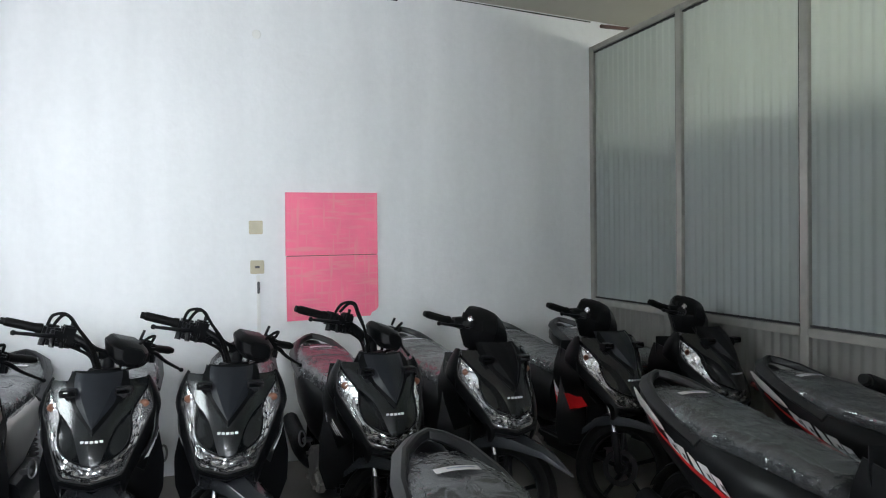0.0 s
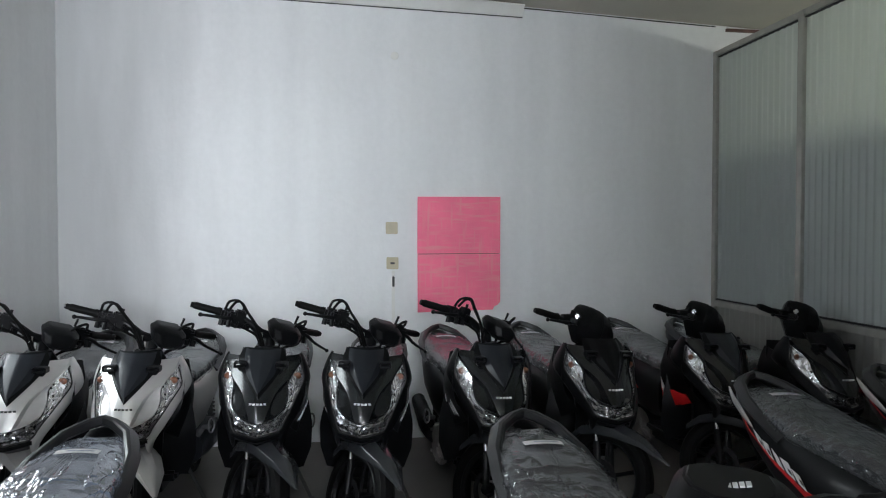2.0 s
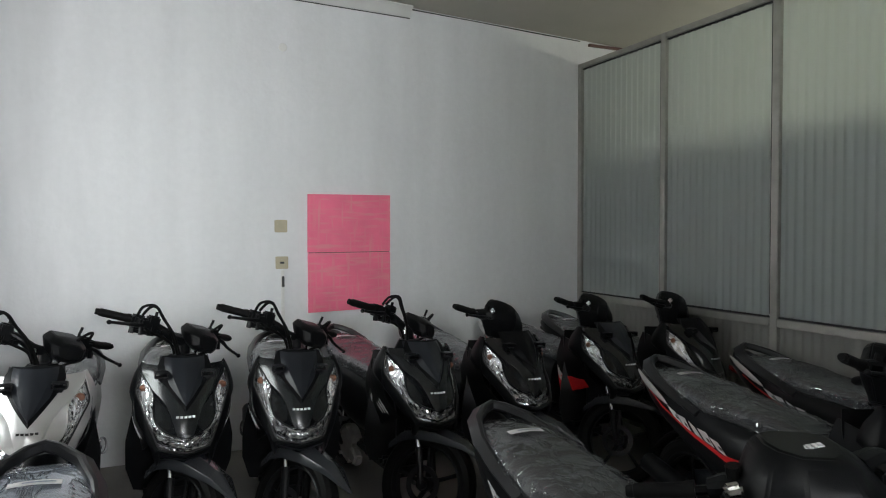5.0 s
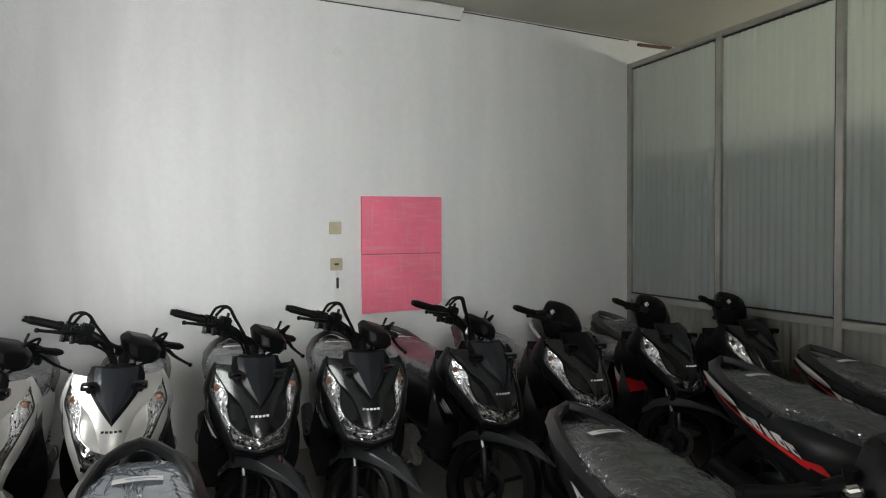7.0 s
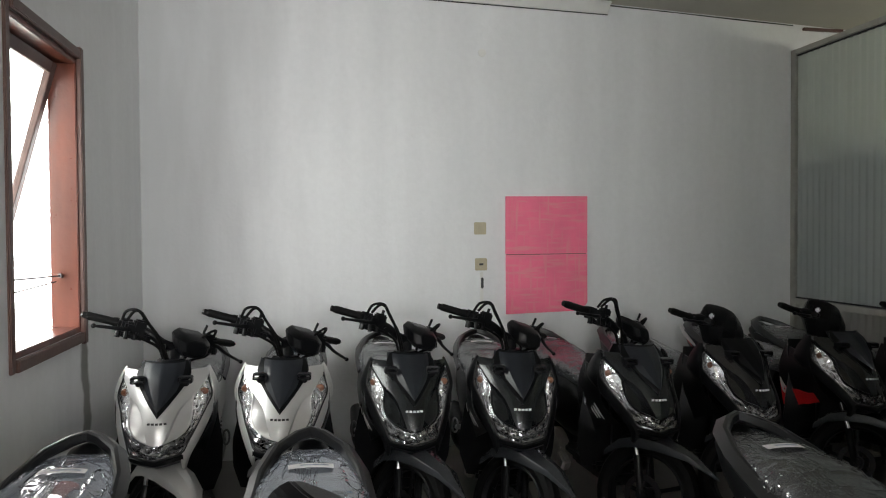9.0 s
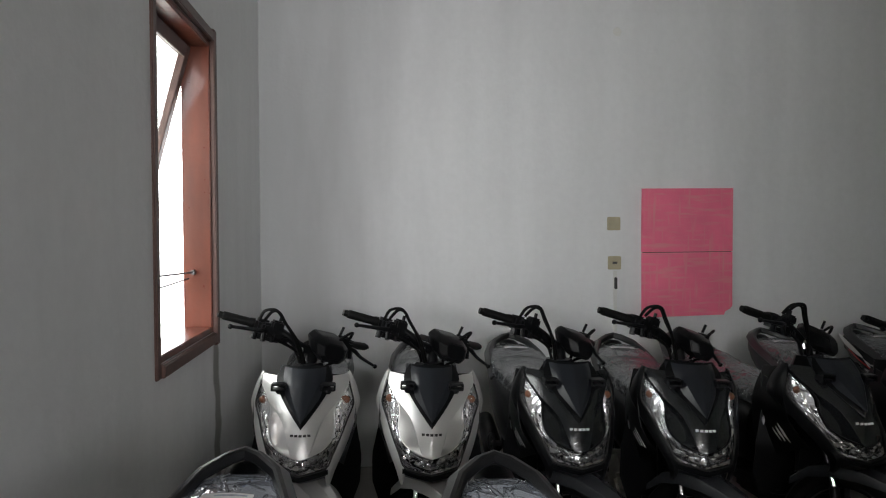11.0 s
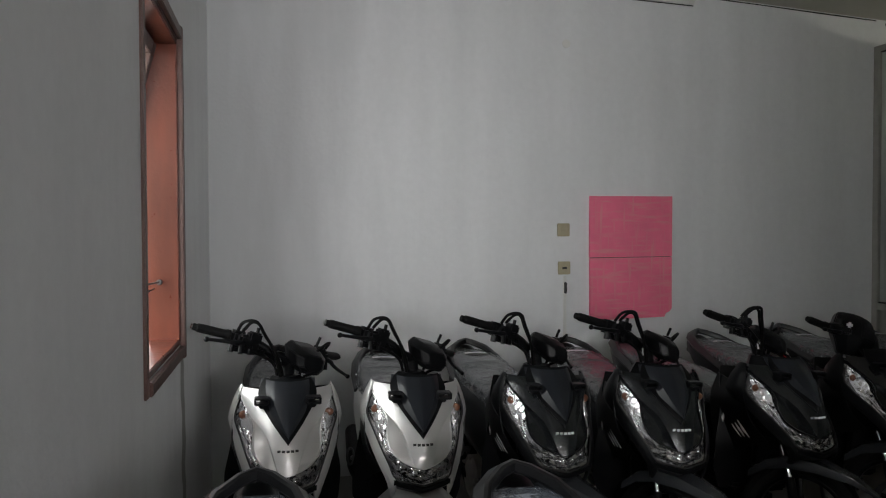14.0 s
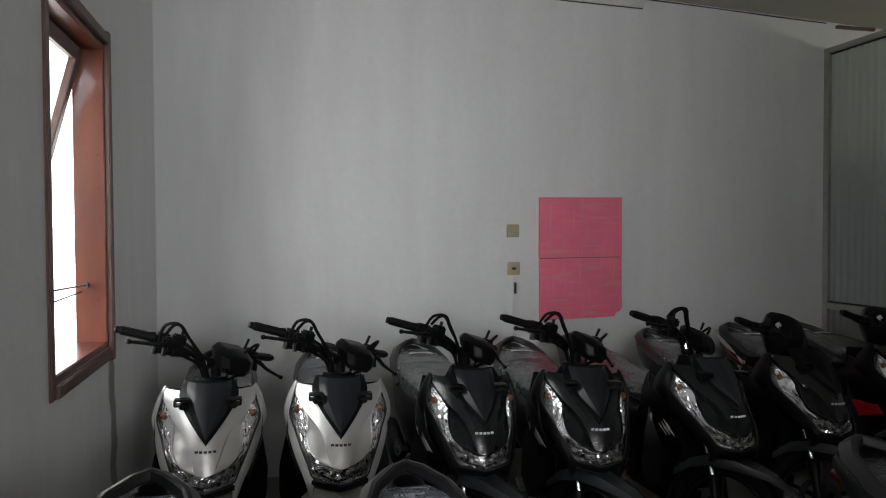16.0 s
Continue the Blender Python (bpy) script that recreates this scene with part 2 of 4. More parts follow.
def spline(pts, n):
    """n points along a smooth curve through pts (tuples or Vectors)."""
    p = [Vector(q) for q in pts]
    out = []
    for i in range(n):
        s = i / (n - 1) * (len(p) - 1)
        k = min(int(s), len(p) - 2)
        u = s - k
        a, b, c, d = p[max(k - 1, 0)], p[k], p[k + 1], p[min(k + 2, len(p) - 1)]
        out.append(0.5 * ((2 * b) + (c - a) * u + (2 * a - 5 * b + 4 * c - d) * u * u + (3 * b - a - 3 * c + d) * u ** 3))
    return out


def lerp(table, z):
    """Smooth value at z from a table of (z, value)."""
    if z <= table[0][0]:
        return table[0][1]
    for (a, va), (b, vb) in zip(table, table[1:]):
        if z <= b:
            return va + (vb - va) * (z - a) / (b - a)
    return table[-1][1]


def sharpen(bm, degrees=35):
    bm.normal_update()
    for f in bm.faces:
        f.smooth = True
    for e in bm.edges:
        if len(e.link_faces) == 2 and e.calc_face_angle(0) > radians(degrees):
            e.smooth = False


def shell(rows, thick=0.004, loop=False, bm=None):
    """A curved sheet through rows of points, with thickness behind it."""
    bm = bm or bmesh.new()
    n, m = len(rows), len(rows[0])
    v = [[bm.verts.new(p) for p in r] for r in rows]
    mine = [x for r in v for x in r]
    faces = []
    span = m if loop else m - 1
    for i in range(n - 1):
        for j in range(span):
            try:
                faces.append(bm.faces.new((v[i][j], v[i][(j + 1) % m], v[i + 1][(j + 1) % m], v[i + 1][j])))
            except ValueError:
                pass
    for f in faces:
        f.normal_update()
    if thick:
        for x in mine:
            x.normal_update()
        w = [[bm.verts.new(x.co - x.normal * thick) for x in r] for r in v]
        for i in range(n - 1):
            for j in range(span):
                k = (j + 1) % m
                bm.faces.new((w[i][j], w[i + 1][j], w[i + 1][k], w[i][k]))
        for j in range(span):
            k = (j + 1) % m
            bm.faces.new((v[0][k], v[0][j], w[0][j], w[0][k]))
            bm.faces.new((v[-1][j], v[-1][k], w[-1][k], w[-1][j]))
        if not loop:
            for i in range(n - 1):
                bm.faces.new((v[i][0], v[i + 1][0], w[i + 1][0], w[i][0]))
                bm.faces.new((v[i + 1][-1], v[i][-1], w[i][-1], w[i + 1][-1]))
    return bm


def loft(rings, bm=None, caps=True):
    bm = bm or bmesh.new()
    v = [[bm.verts.new(p) for p in r] for r in rings]
    m = len(v[0])
    for a, b in zip(v, v[1:]):
        for j in range(m):
            bm.faces.new((a[j], a[(j + 1) % m], b[(j + 1) % m], b[j]))
    if caps:
        bm.faces.new(v[0][::-1])
        bm.faces.new(v[-1])
    bmesh.ops.recalc_face_normals(bm, faces=bm.faces)
    return bm


def tube(pts, radius, seg=10, n=None, bm=None):
    p = spline(pts, n) if n else [Vector(q) for q in pts]
    rad = radius if isinstance(radius, (list, tuple)) else [radius] * len(p)
    if len(rad) != len(p):
        rad = [lerp([(k / (len(rad) - 1), r) for k, r in enumerate(rad)], i / (len(p) - 1)) for i in range(len(p))]
    rings, side = [], None
    for i, q in enumerate(p):
        d = (p[min(i + 1, len(p) - 1)] - p[max(i - 1, 0)]).normalized()
        side = (side - d * side.dot(d)) if side else d.orthogonal()
        side.normalize()
        up = d.cross(side)
        rings.append([q + (side * math.cos(a) + up * math.sin(a)) * rad[i] for a in [2 * math.pi * k / seg for k in range(seg)]])
    return loft(rings, bm)


def box(c, s, bevel=0.003, rot=None, bm=None):
    bm = bm or bmesh.new()
    made = bmesh.ops.create_cube(bm, size=1)["verts"]
    for x in made:
        q = Vector((x.co.x * s[0], x.co.y * s[1], x.co.z * s[2]))
        x.co = ((rot @ q) if rot else q) + Vector(c)
    if bevel:
        edges = list({e for x in made for e in x.link_edges})
        bmesh.ops.bevel(bm, geom=edges, offset=min(bevel, min(s) * 0.45), segments=2, affect="EDGES")
    return bm


def lathe(profile, axis_point, seg=40, bm=None):
    """Spin (x, r) pairs round an x-running axle at axis_point; the profile closes on itself."""
    c = Vector(axis_point)
    rings = [[c + vec(x, r * math.cos(a), r * math.sin(a)) for x, r in profile] for a in [2 * math.pi * k / seg for k in range(seg)]]
    bm = bm or bmesh.new()
    v = [[bm.verts.new(p) for p in r] for r in rings]
    m = len(profile)
    for i in range(seg):
        a, b = v[i], v[(i + 1) % seg]
        for j in range(m):
            bm.faces.new((a[j], b[j], b[(j + 1) % m], a[(j + 1) % m]))
    bmesh.ops.recalc_face_normals(bm, faces=bm.faces)
    return bm


def moved(bm, m):
    bmesh.ops.transform(bm, matrix=m, verts=bm.verts)
    return bm


MESHES = {}


def part(name, bm, mat, parent, label="", smooth=35):
    """One mesh object under a thing or under a part. bm may be a bmesh, or a mesh that is shared."""
    if isinstance(bm, bmesh.types.BMesh):
        sharpen(bm, smooth)
        data = bpy.data.meshes.new(name)
        bm.to_mesh(data)
        bm.free()
        data.materials.append(mat)
    else:
        data = bm
    ob = new(name, data)
    ob.material_slots[0].link = "OBJECT"
    ob.material_slots[0].material = mat
    if parent:
        ob.parent = parent
    if label:
        ob["label"] = label
    return ob


def cached(key, build):
    """A mesh made once for all the things of one kind."""
    if key not in MESHES:
        bm = build()
        sharpen(bm, 2 if key.startswith("reflector") else 26)
        data = bpy.data.meshes.new(key)
        bm.to_mesh(data)
        bm.free()
        data.materials.append(BLACKPLASTIC)
        MESHES[key] = data
    return MESHES[key]


def structure(name, bm, mat, label, category, smooth=35):
    return tagged(part(name, bm, mat, None, "", smooth), label, category, "", "structure")


# ---- the room ----
X0, X1, Y0, Y1, H = -1.565, 3.06, -3.0, 4.45, 3.078
WIN = (2.50, 3.265, 1.015, 2.26)  # clear opening: y, y, z, z


def wall_with_hole(x_in, x_out, y0, y1, z0, z1, hole):
    bm = bmesh.new()
    a, b, c, d = hole
    xm, xt = (x_in + x_out) / 2, abs(x_out - x_in)
    for ya, yb, za, zb in ((y0, a, z0, z1), (b, y1, z0, z1), (a, b, z0, c), (a, b, d, z1)):
        box((xm, (ya + yb) / 2, (za + zb) / 2), (xt, yb - ya, zb - za), 0, None, bm)
    return bm


BACK = -7.5
YM, YL = (BACK + Y1) / 2, Y1 - BACK
structure("floor", box((1.5, YM, -0.05), (6.8, YL + 0.6, 0.1), 0), FLOOR, "dark grey showroom floor under the scooters", "floor")
tilt = Matrix.Rotation(math.atan(0.045), 3, "Y")
structure("ceiling", box((1.55, YM, H + 0.051), (6.9, YL + 0.6, 0.1), 0, tilt), CEIL, "flat greyish beige painted ceiling", "ceiling")
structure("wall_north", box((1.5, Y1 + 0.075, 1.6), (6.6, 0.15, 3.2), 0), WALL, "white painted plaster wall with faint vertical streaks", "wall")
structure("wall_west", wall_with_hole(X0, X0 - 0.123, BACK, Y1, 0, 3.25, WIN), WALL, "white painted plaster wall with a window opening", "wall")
structure("wall_east", box((4.75, YM, 1.5), (0.1, YL, 3.0), 0), WALL, "plain wall that closes the bay behind the partition", "wall")
# unseen wall added to shape the daylight; the opening sets where it falls
bm = bmesh.new()
for xa, xb, za_, zb_ in ((X0, -0.40, 0, 3.2), (0.97, 4.7, 0, 3.05), (-0.40, 0.97, 0, 1.40), (-0.40, 0.97, 2.95, 3.1)):
    box(((xa + xb) / 2, Y0 - 0.075, (za_ + zb_) / 2), (xb - xa, 0.15, zb_ - za_), 0, None, bm)
structure("wall_middle", bm, WALL, "unseen wall added behind the camera, its high opening shaping the daylight", "wall")
# unseen blocker: keeps the next bay's lamp off the lower part of the partition
structure("wall_low", box((3.75, 0.75, 1.09), (0.12, 7.4, 2.18), 0), WALL, "unseen low wall added behind the partition to shade its lower part", "wall")
# unseen far wall, added round the assumed shop window
bm = box((1.5, BACK - 0.075, 0.70), (6.6, 0.15, 1.38), 0)
box((3.4, BACK - 0.075, 2.15), (2.7, 0.15, 1.5), 0, None, bm)
structure("wall_south", bm, WALL, "unseen far wall below an assumed high shop window", "wall")

# partition of aluminium frames and ribbed sheets, with an open gap above it
TOPZ, MIDZ = 2.81, 0.93
POSTS = [4.425, 3.46, 2.55, 1.64, 0.73, -0.18, -1.09, -2.0, -2.9]
partition = tagged(new("partition_wall"), "grey ribbed sheet partition in an aluminium frame", "partition", "", "structure")
for y in POSTS:
    part("post", box((X1, y, TOPZ / 2), (0.05, 0.05, TOPZ)), ALU, partition)
for a, b in zip(POSTS, POSTS[1:]):
    part("top_rail", box((X1, (a + b) / 2, TOPZ - 0.02), (0.046, a - b - 0.05, 0.04)), ALU, partition)
    part("middle_rail", box((X1 - 0.003, (a + b) / 2, MIDZ), (0.05, a - b - 0.05, 0.045)), ALU, partition)

    def ribbed(z0, z1, a=a, b=b):
        rows, k = [], 0
        ys = np.linspace(b + 0.026, a - 0.026, 61)
        prof = [0.009 if i % 4 < 2 else 0.0 for i in range(61)]
        return shell([[vec(X1 + 0.010 - p, y, z) for y, p in zip(ys, prof)] for z in (z0, z1)], 0.004)

    part("sheet", ribbed(MIDZ + 0.024, TOPZ - 0.042), SHEET, partition)
    part("sheet", ribbed(0.02, MIDZ - 0.024), LOWSHEET, partition, "darker brownish lower sheet")
    part("gasket", box((X1 - 0.008, (a + b) / 2, MIDZ + 0.030), (0.02, a - b - 0.06, 0.010), 0), GASKET, partition)
    part("gasket", box((X1 - 0.006, (a + b) / 2, TOPZ - 0.047), (0.02, a - b - 0.06, 0.008), 0), GASKET, partition)
    part("gasket", box((X1 - 0.006, b + 0.031, (MIDZ + TOPZ) / 2), (0.02, 0.009, TOPZ - MIDZ - 0.09), 0), GASKET, partition)

structure("trim", box((3.30, Y1 - 0.014, 2.975), (0.34, 0.024, 0.022), 0.003), DARKWOOD, "short dark wooden strip at the top of the wall", "trim")

# tube lamp on the ceiling behind the camera
glow = bpy.data.materials.new("lit_tube")
glow.use_nodes = True
gb = glow.node_tree.nodes["Principled BSDF"]
gb.inputs["Base Color"].default_value = (0.9, 0.9, 0.9, 1)
gb.inputs["Emission Color"].default_value = (0.97, 0.99, 1.0, 1)
gb.inputs["Emission Strength"].default_value = TUBE_GLOW
LX, LY, LZ = -0.75, -1.9, 3.105
lamp_body = tagged(new("ceiling_light"), "white batten with a lit fluorescent tube under the ceiling", "lamp")
part("batten", box((LX, LY, LZ + 0.012), (1.28, 0.06, 0.055), 0.006), CORNICE, lamp_body)
part("tube", tube([(LX - 0.60, LY, LZ - 0.05), (LX, LY, LZ - 0.05), (LX + 0.60, LY, LZ - 0.05)], 0.014, 8), glow, lamp_body, "glowing white tube")
for e in (-1, 1):
    part("lamp_holder", box((LX + e * 0.612, LY, LZ - 0.035), (0.02, 0.03, 0.05), 0.003), CORNICE, lamp_body)

# cornice along part of the wall
prof = [(0, 0), (0.075, 0), (0.075, -0.012), (0.055, -0.02), (0.035, -0.045), (0.02, -0.06), (0.012, -0.075), (0, -0.075)]
ROOF = [(x, H - 0.006 - 0.045 * (x - 1.55), 3.002 - 0.025 * (x - 1.55)) for x in (X0 + 0.002, 1.56)]
bm = loft([[vec(x, Y1 - 0.001 - p, top + q * (top - low) / 0.075) for p, q in prof] for x, top, low in ROOF])
structure("cornice", bm, CORNICE, "white moulded plaster cornice ending part way along the wall", "cornice")

# dark open joints under the cornice and between wall and ceiling
bm = loft([[vec(x, Y1 - 0.001 - a, low - 0.001 - b) for a, b in ((0, 0), (0.006, 0), (0.006, 0.005), (0, 0.005))] for x, top, low in ROOF])
structure("trim", bm, GASKET, "thin dark joint under the cornice", "trim")
bm = loft([[vec(x, Y1 - 0.001 - a, H - 0.008 - 0.045 * (x - 1.55) - b) for a, b in ((0, 0), (0.005, 0), (0.005, 0.005 + w), (0, 0.005 + w))] for x, w in ((1.563, 0.003), (2.1, 0.0), (2.6, 0.004), (3.05, 0.001))])
structure("trim", bm, GASKET, "thin dark joint between wall and ceiling", "trim")

# ---- window in the west wall ----
ya, yb, za, zb = WIN
window = tagged(new("window_1"), "reddish brown wooden window with its sash pushed open outward", "window", "", "structure")
XO = X0 - 0.118


def jamb(c, s):
    return box(c, s, 0.004)


part("jamb", jamb((X0 - 0.060, yb - 0.013, (za + zb) / 2), (0.118, 0.026, zb - za)), WOOD, window)
part("jamb", jamb((X0 - 0.060, ya + 0.006, (za + zb) / 2), (0.118, 0.012, zb - za)), WOOD, window)
part("lintel", jamb((X0 - 0.060, (ya + yb) / 2, zb - 0.013), (0.118, yb - ya - 0.040, 0.026)), WOOD, window)
part("window_sill", jamb((X0 - 0.060, (ya + yb) / 2, za + 0.013), (0.118, yb - ya - 0.040, 0.026)), WOOD, window)
T = 0.044
part("trim", box((X0 + 0.008, yb + 0.007, (za + zb) / 2), (0.022, T, zb - za + 0.108), 0.004), DARKWOOD, window)
part("trim", box((X0 + 0.004, ya - 0.011, (za + zb) / 2 - 0.002), (0.014, 0.040, zb - za + 0.084), 0.004), DARKWOOD, window)
part("trim", box((X0 + 0.008, (ya + yb) / 2, zb + 0.020), (0.022, yb - ya - 0.030, T), 0.004), DARKWOOD, window)
part("trim", box((X0 + 0.008, (ya + yb) / 2, za - 0.022), (0.022, yb - ya - 0.030, T), 0.004), DARKWOOD, window)
# the sash hangs from the head of the frame and stands open
sash = Matrix.Translation((XO + 0.03, (ya + yb) / 2, zb - 0.03)) @ Matrix.Rotation(radians(15), 4, "Y")
SW, SH = yb - ya - 0.06, zb - za - 0.07
bm = box((0, SW / 2 - 0.025, -SH / 2), (0.03, 0.05, SH), 0.003)
box((0, -SW / 2 + 0.025, -SH / 2), (0.03, 0.05, SH), 0.003, None, bm)
box((0, 0, -0.025), (0.03, SW - 0.1, 0.05), 0.003, None, bm)
box((0, 0, -SH + 0.025), (0.03, SW - 0.1, 0.05), 0.003, None, bm)
frame_ob = part("sash", moved(bm, sash), DARKWOOD, window, "dark wooden sash standing open")
pane = part("pane", moved(box((0, 0, -SH / 2), (0.004, SW - 0.1, SH - 0.1), 0), sash), GLASS, frame_ob)
bm = tube([(X0 - 0.075, yb - 0.027, 1.277), (X0 - 0.075, yb - 0.05, 1.277)], 0.011, 10)
tube([(X0 - 0.075, yb - 0.045, 1.277), (X0 - 0.10, (ya + yb) / 2, 1.283), (X0 - 0.15, ya + 0.05, 1.288)], 0.004, 6, None, bm)
tube([(X0 - 0.095, yb - 0.035, 1.250), (X0 - 0.13, (ya + yb) / 2, 1.230), (X0 - 0.18, ya + 0.06, 1.205)], 0.0035, 6, None, bm)
part("window_stay", bm, STEEL, window, "thin steel stay hooked to the jamb")

# glowing sheets outside that stand in for the pale daylight
outside_glow = bpy.data.materials.new("daylight_glow")
outside_glow.use_nodes = True
nb = outside_glow.node_tree.nodes["Principled BSDF"]
nb.inputs["Base Color"].default_value = (0.8, 0.78, 0.72, 1)
nb.inputs["Emission Color"].default_value = (0.97, 0.985, 1.0, 1)
nb.inputs["Emission Strength"].default_value = 6.5
bm = box((-7.0, 2.0, 2.5), (0.1, 24, 9), 0)
box((-4.5, 9.0, 2.5), (4.8, 0.1, 9), 0, None, bm)
structure("backdrop", bm, outside_glow, "pale glaring daylight outside the window", "backdrop")

# ---- things on the wall ----
board = tagged(new("foam_board"), "bright pink foam board with pale strokes and a broken corner", "board")
BX0, BX1, BZ0, BZM, BZ1 = 0.800, 1.397, 0.898, 1.307, 1.713


def slab(outline, y0, y1):
    bm = bmesh.new()
    a = [bm.verts.new((x, y0, z)) for x, z in outline]
    b = [bm.verts.new((x, y1, z)) for x, z in outline]
    bm.faces.new(a)
    bm.faces.new(b[::-1])
    for i in range(len(a)):
        j = (i + 1) % len(a)
        bm.faces.new((a[j], a[i], b[i], b[j]))
    bmesh.ops.recalc_face_normals(bm, faces=bm.faces)
    return bm


part("upper_panel", slab([(BX0, BZM + 0.002), (BX1 - 0.002, BZM + 0.004), (BX1, BZ1), (BX0 + 0.003, BZ1 - 0.003)], Y1 - 0.024, Y1 - 0.002), PINK, board)
part("lower_panel", slab([(BX0 + 0.003, BZ0 - 0.004), (BX1 - 0.055, BZ0 + 0.008), (BX1 - 0.045, BZ0 + 0.03), (BX1 - 0.015, BZ0 + 0.045), (BX1, BZ0 + 0.065), (BX1 - 0.001, BZM), (BX0 + 0.002, BZM - 0.003)], Y1 - 0.021, Y1 - 0.002), PINK, board)

part("joint_strip", box((BX0 + 0.3, Y1 - 0.006, BZM + 0.001), (0.585, 0.007, 0.03), 0), DARKWOOD, board, "dark strip behind the joint of the boards")
switch = tagged(new("light_switch"), "yellowed beige square light switch on the wall", "switch")
part("plate", box((0.620, Y1 - 0.008, 1.490), (0.084, 0.015, 0.084), 0.004), BEIGE, switch)
part("rocker", box((0.620, Y1 - 0.018, 1.490), (0.05, 0.008, 0.05), 0.003), BEIGE, switch)
socket = tagged(new("wall_socket"), "yellowed beige round-hole power socket on the wall", "socket")
part("plate", box((0.625, Y1 - 0.008, 1.243), (0.084, 0.015, 0.084), 0.004), BEIGE, socket)
bm = moved(lathe([(0, 0.0225), (0.006, 0.0225), (0.006, 0.018), (0, 0.018)], (0, 0, 0), 24), Matrix.Translation((0.625, Y1 - 0.016, 1.243)) @ Matrix.Rotation(radians(-90), 4, "Z"))
part("ring", bm, BEIGE, socket)
part("well", box((0.625, Y1 - 0.0165, 1.243), (0.03, 0.003, 0.014), 0.001), INK, socket, "dark recessed contacts")
channel = tagged(part("cable_channel", box((0.630, Y1 - 0.006, 0.60), (0.022, 0.011, 1.18), 0.002), CORNICE, None), "pale cable channel running down the wall under the socket", "cable channel")
tagged(part("cable_clip", box((0.630, Y1 - 0.02, 1.115), (0.016, 0.02, 0.075), 0.004), INK, None), "small black cable end on the channel below the socket", "cable")
bm = moved(lathe([(0, 0.001), (0.004, 0.001), (0.003, 0.026), (0, 0.028)], (0, 0, 0), 20), Matrix.Translation((0.643, Y1 - 0.001, 2.692)) @ Matrix.Rotation(radians(-90), 4, "Z"))
tagged(part("filler_patch", bm, CORNICE, None), "small round filler patch on the painted wall", "patch")
tagged(part("wall_plate", box((X0 + 0.012, 3.40, 2.66), (0.022, 0.08, 0.12), 0.004), BEIGE, None), "small beige plate high on the wall beside the window", "plate")

# ---- scooters ----
# local axes: x across, y back from the badge on the nose, z up
BASE = [(p.x, p.y) for p in spline([(0.44, 0.045, 0), (0.49, 0.005, 0), (0.525, -0.030, 0), (0.56, -0.046, 0), (0.60, -0.041, 0), (0.65, -0.024, 0), (0.70, 0.0, 0), (0.75, 0.030, 0), (0.81, 0.072, 0), (0.86, 0.112, 0), (0.90, 0.155, 0), (0.96, 0.235, 0)], 60)]
CURVE = [(0.50, 2.2), (0.60, 3.4), (0.72, 4.6), (0.78, 3.9), (0.86, 3.3)]
OUTER = [(-0.170, 0.846), (-0.183, 0.808), (-0.189, 0.768), (-0.168, 0.720), (-0.144, 0.669), (-0.119, 0.621), (-0.098, 0.581), (-0.049, 0.571), (0, 0.561)]
INNER = [(-0.167, 0.847), (-0.134, 0.800), (-0.119, 0.765), (-0.122, 0.719), (-0.115, 0.677), (-0.092, 0.651), (-0.063, 0.636), (-0.032, 0.626), (0, 0.620)]
RAKE = Vector((0, math.sin(radians(26)), math.cos(radians(26))))
STEER = Matrix.Translation((0, 0.37, 0.95)) @ Matrix.Rotation(radians(36), 4, RAKE) @ Matrix.Translation((0, -0.37, -0.95))


def swept(s, drop):
    """Pose of what sits on one half of the handlebar, swept back."""
    return STEER @ Matrix.Translation((s * 0.15 - 0.042 * (s < 0 and drop == 0), 0.395 + 0.012 * (s < 0 and drop == 0), 1.003 - drop)) @ Matrix.Rotation(radians(11 * s), 4, "Z") @ Matrix.Translation((-s * 0.15, -0.372, -1.03))


def nose(x, z, out=0.0):
    return vec(x, lerp(BASE, z) + lerp(CURVE, z) * x * x - out, z)


def mirror(bm):
    geom = bm.verts[:] + bm.edges[:] + bm.faces[:]
    bmesh.ops.duplicate(bm, geom=geom)
    old = set(geom)
    for v in bm.verts:
        if v not in old:
            v.co.x = -v.co.x
    bmesh.ops.reverse_faces(bm, faces=[f for f in bm.faces if f not in old])
    return bm


def flat_spline(pts, n):
    return [(p.x, p.z) for p in spline([(x, 0, z) for x, z in pts], n)]


def lamp_strip(side, out, inset, n=30, m=7, facets=0.0):
    o, i = flat_spline(OUTER, n), flat_spline(INNER, n)
    rows, dice = [], random.Random(5)
    for a, b in zip(o, i):
        row = []
        for j in range(m):
            u = inset + (1 - 2 * inset) * j / (m - 1)
            x, z = a[0] + (b[0] - a[0]) * u, a[1] + (b[1] - a[1]) * u
            row.append(nose(side * x, z, out - facets * dice.random()))
        rows.append(row if side < 0 else row[::-1])
    return rows


def build_housing(side):
    return shell(lamp_strip(side, -0.034, 0.015, 24, 4), 0.002)


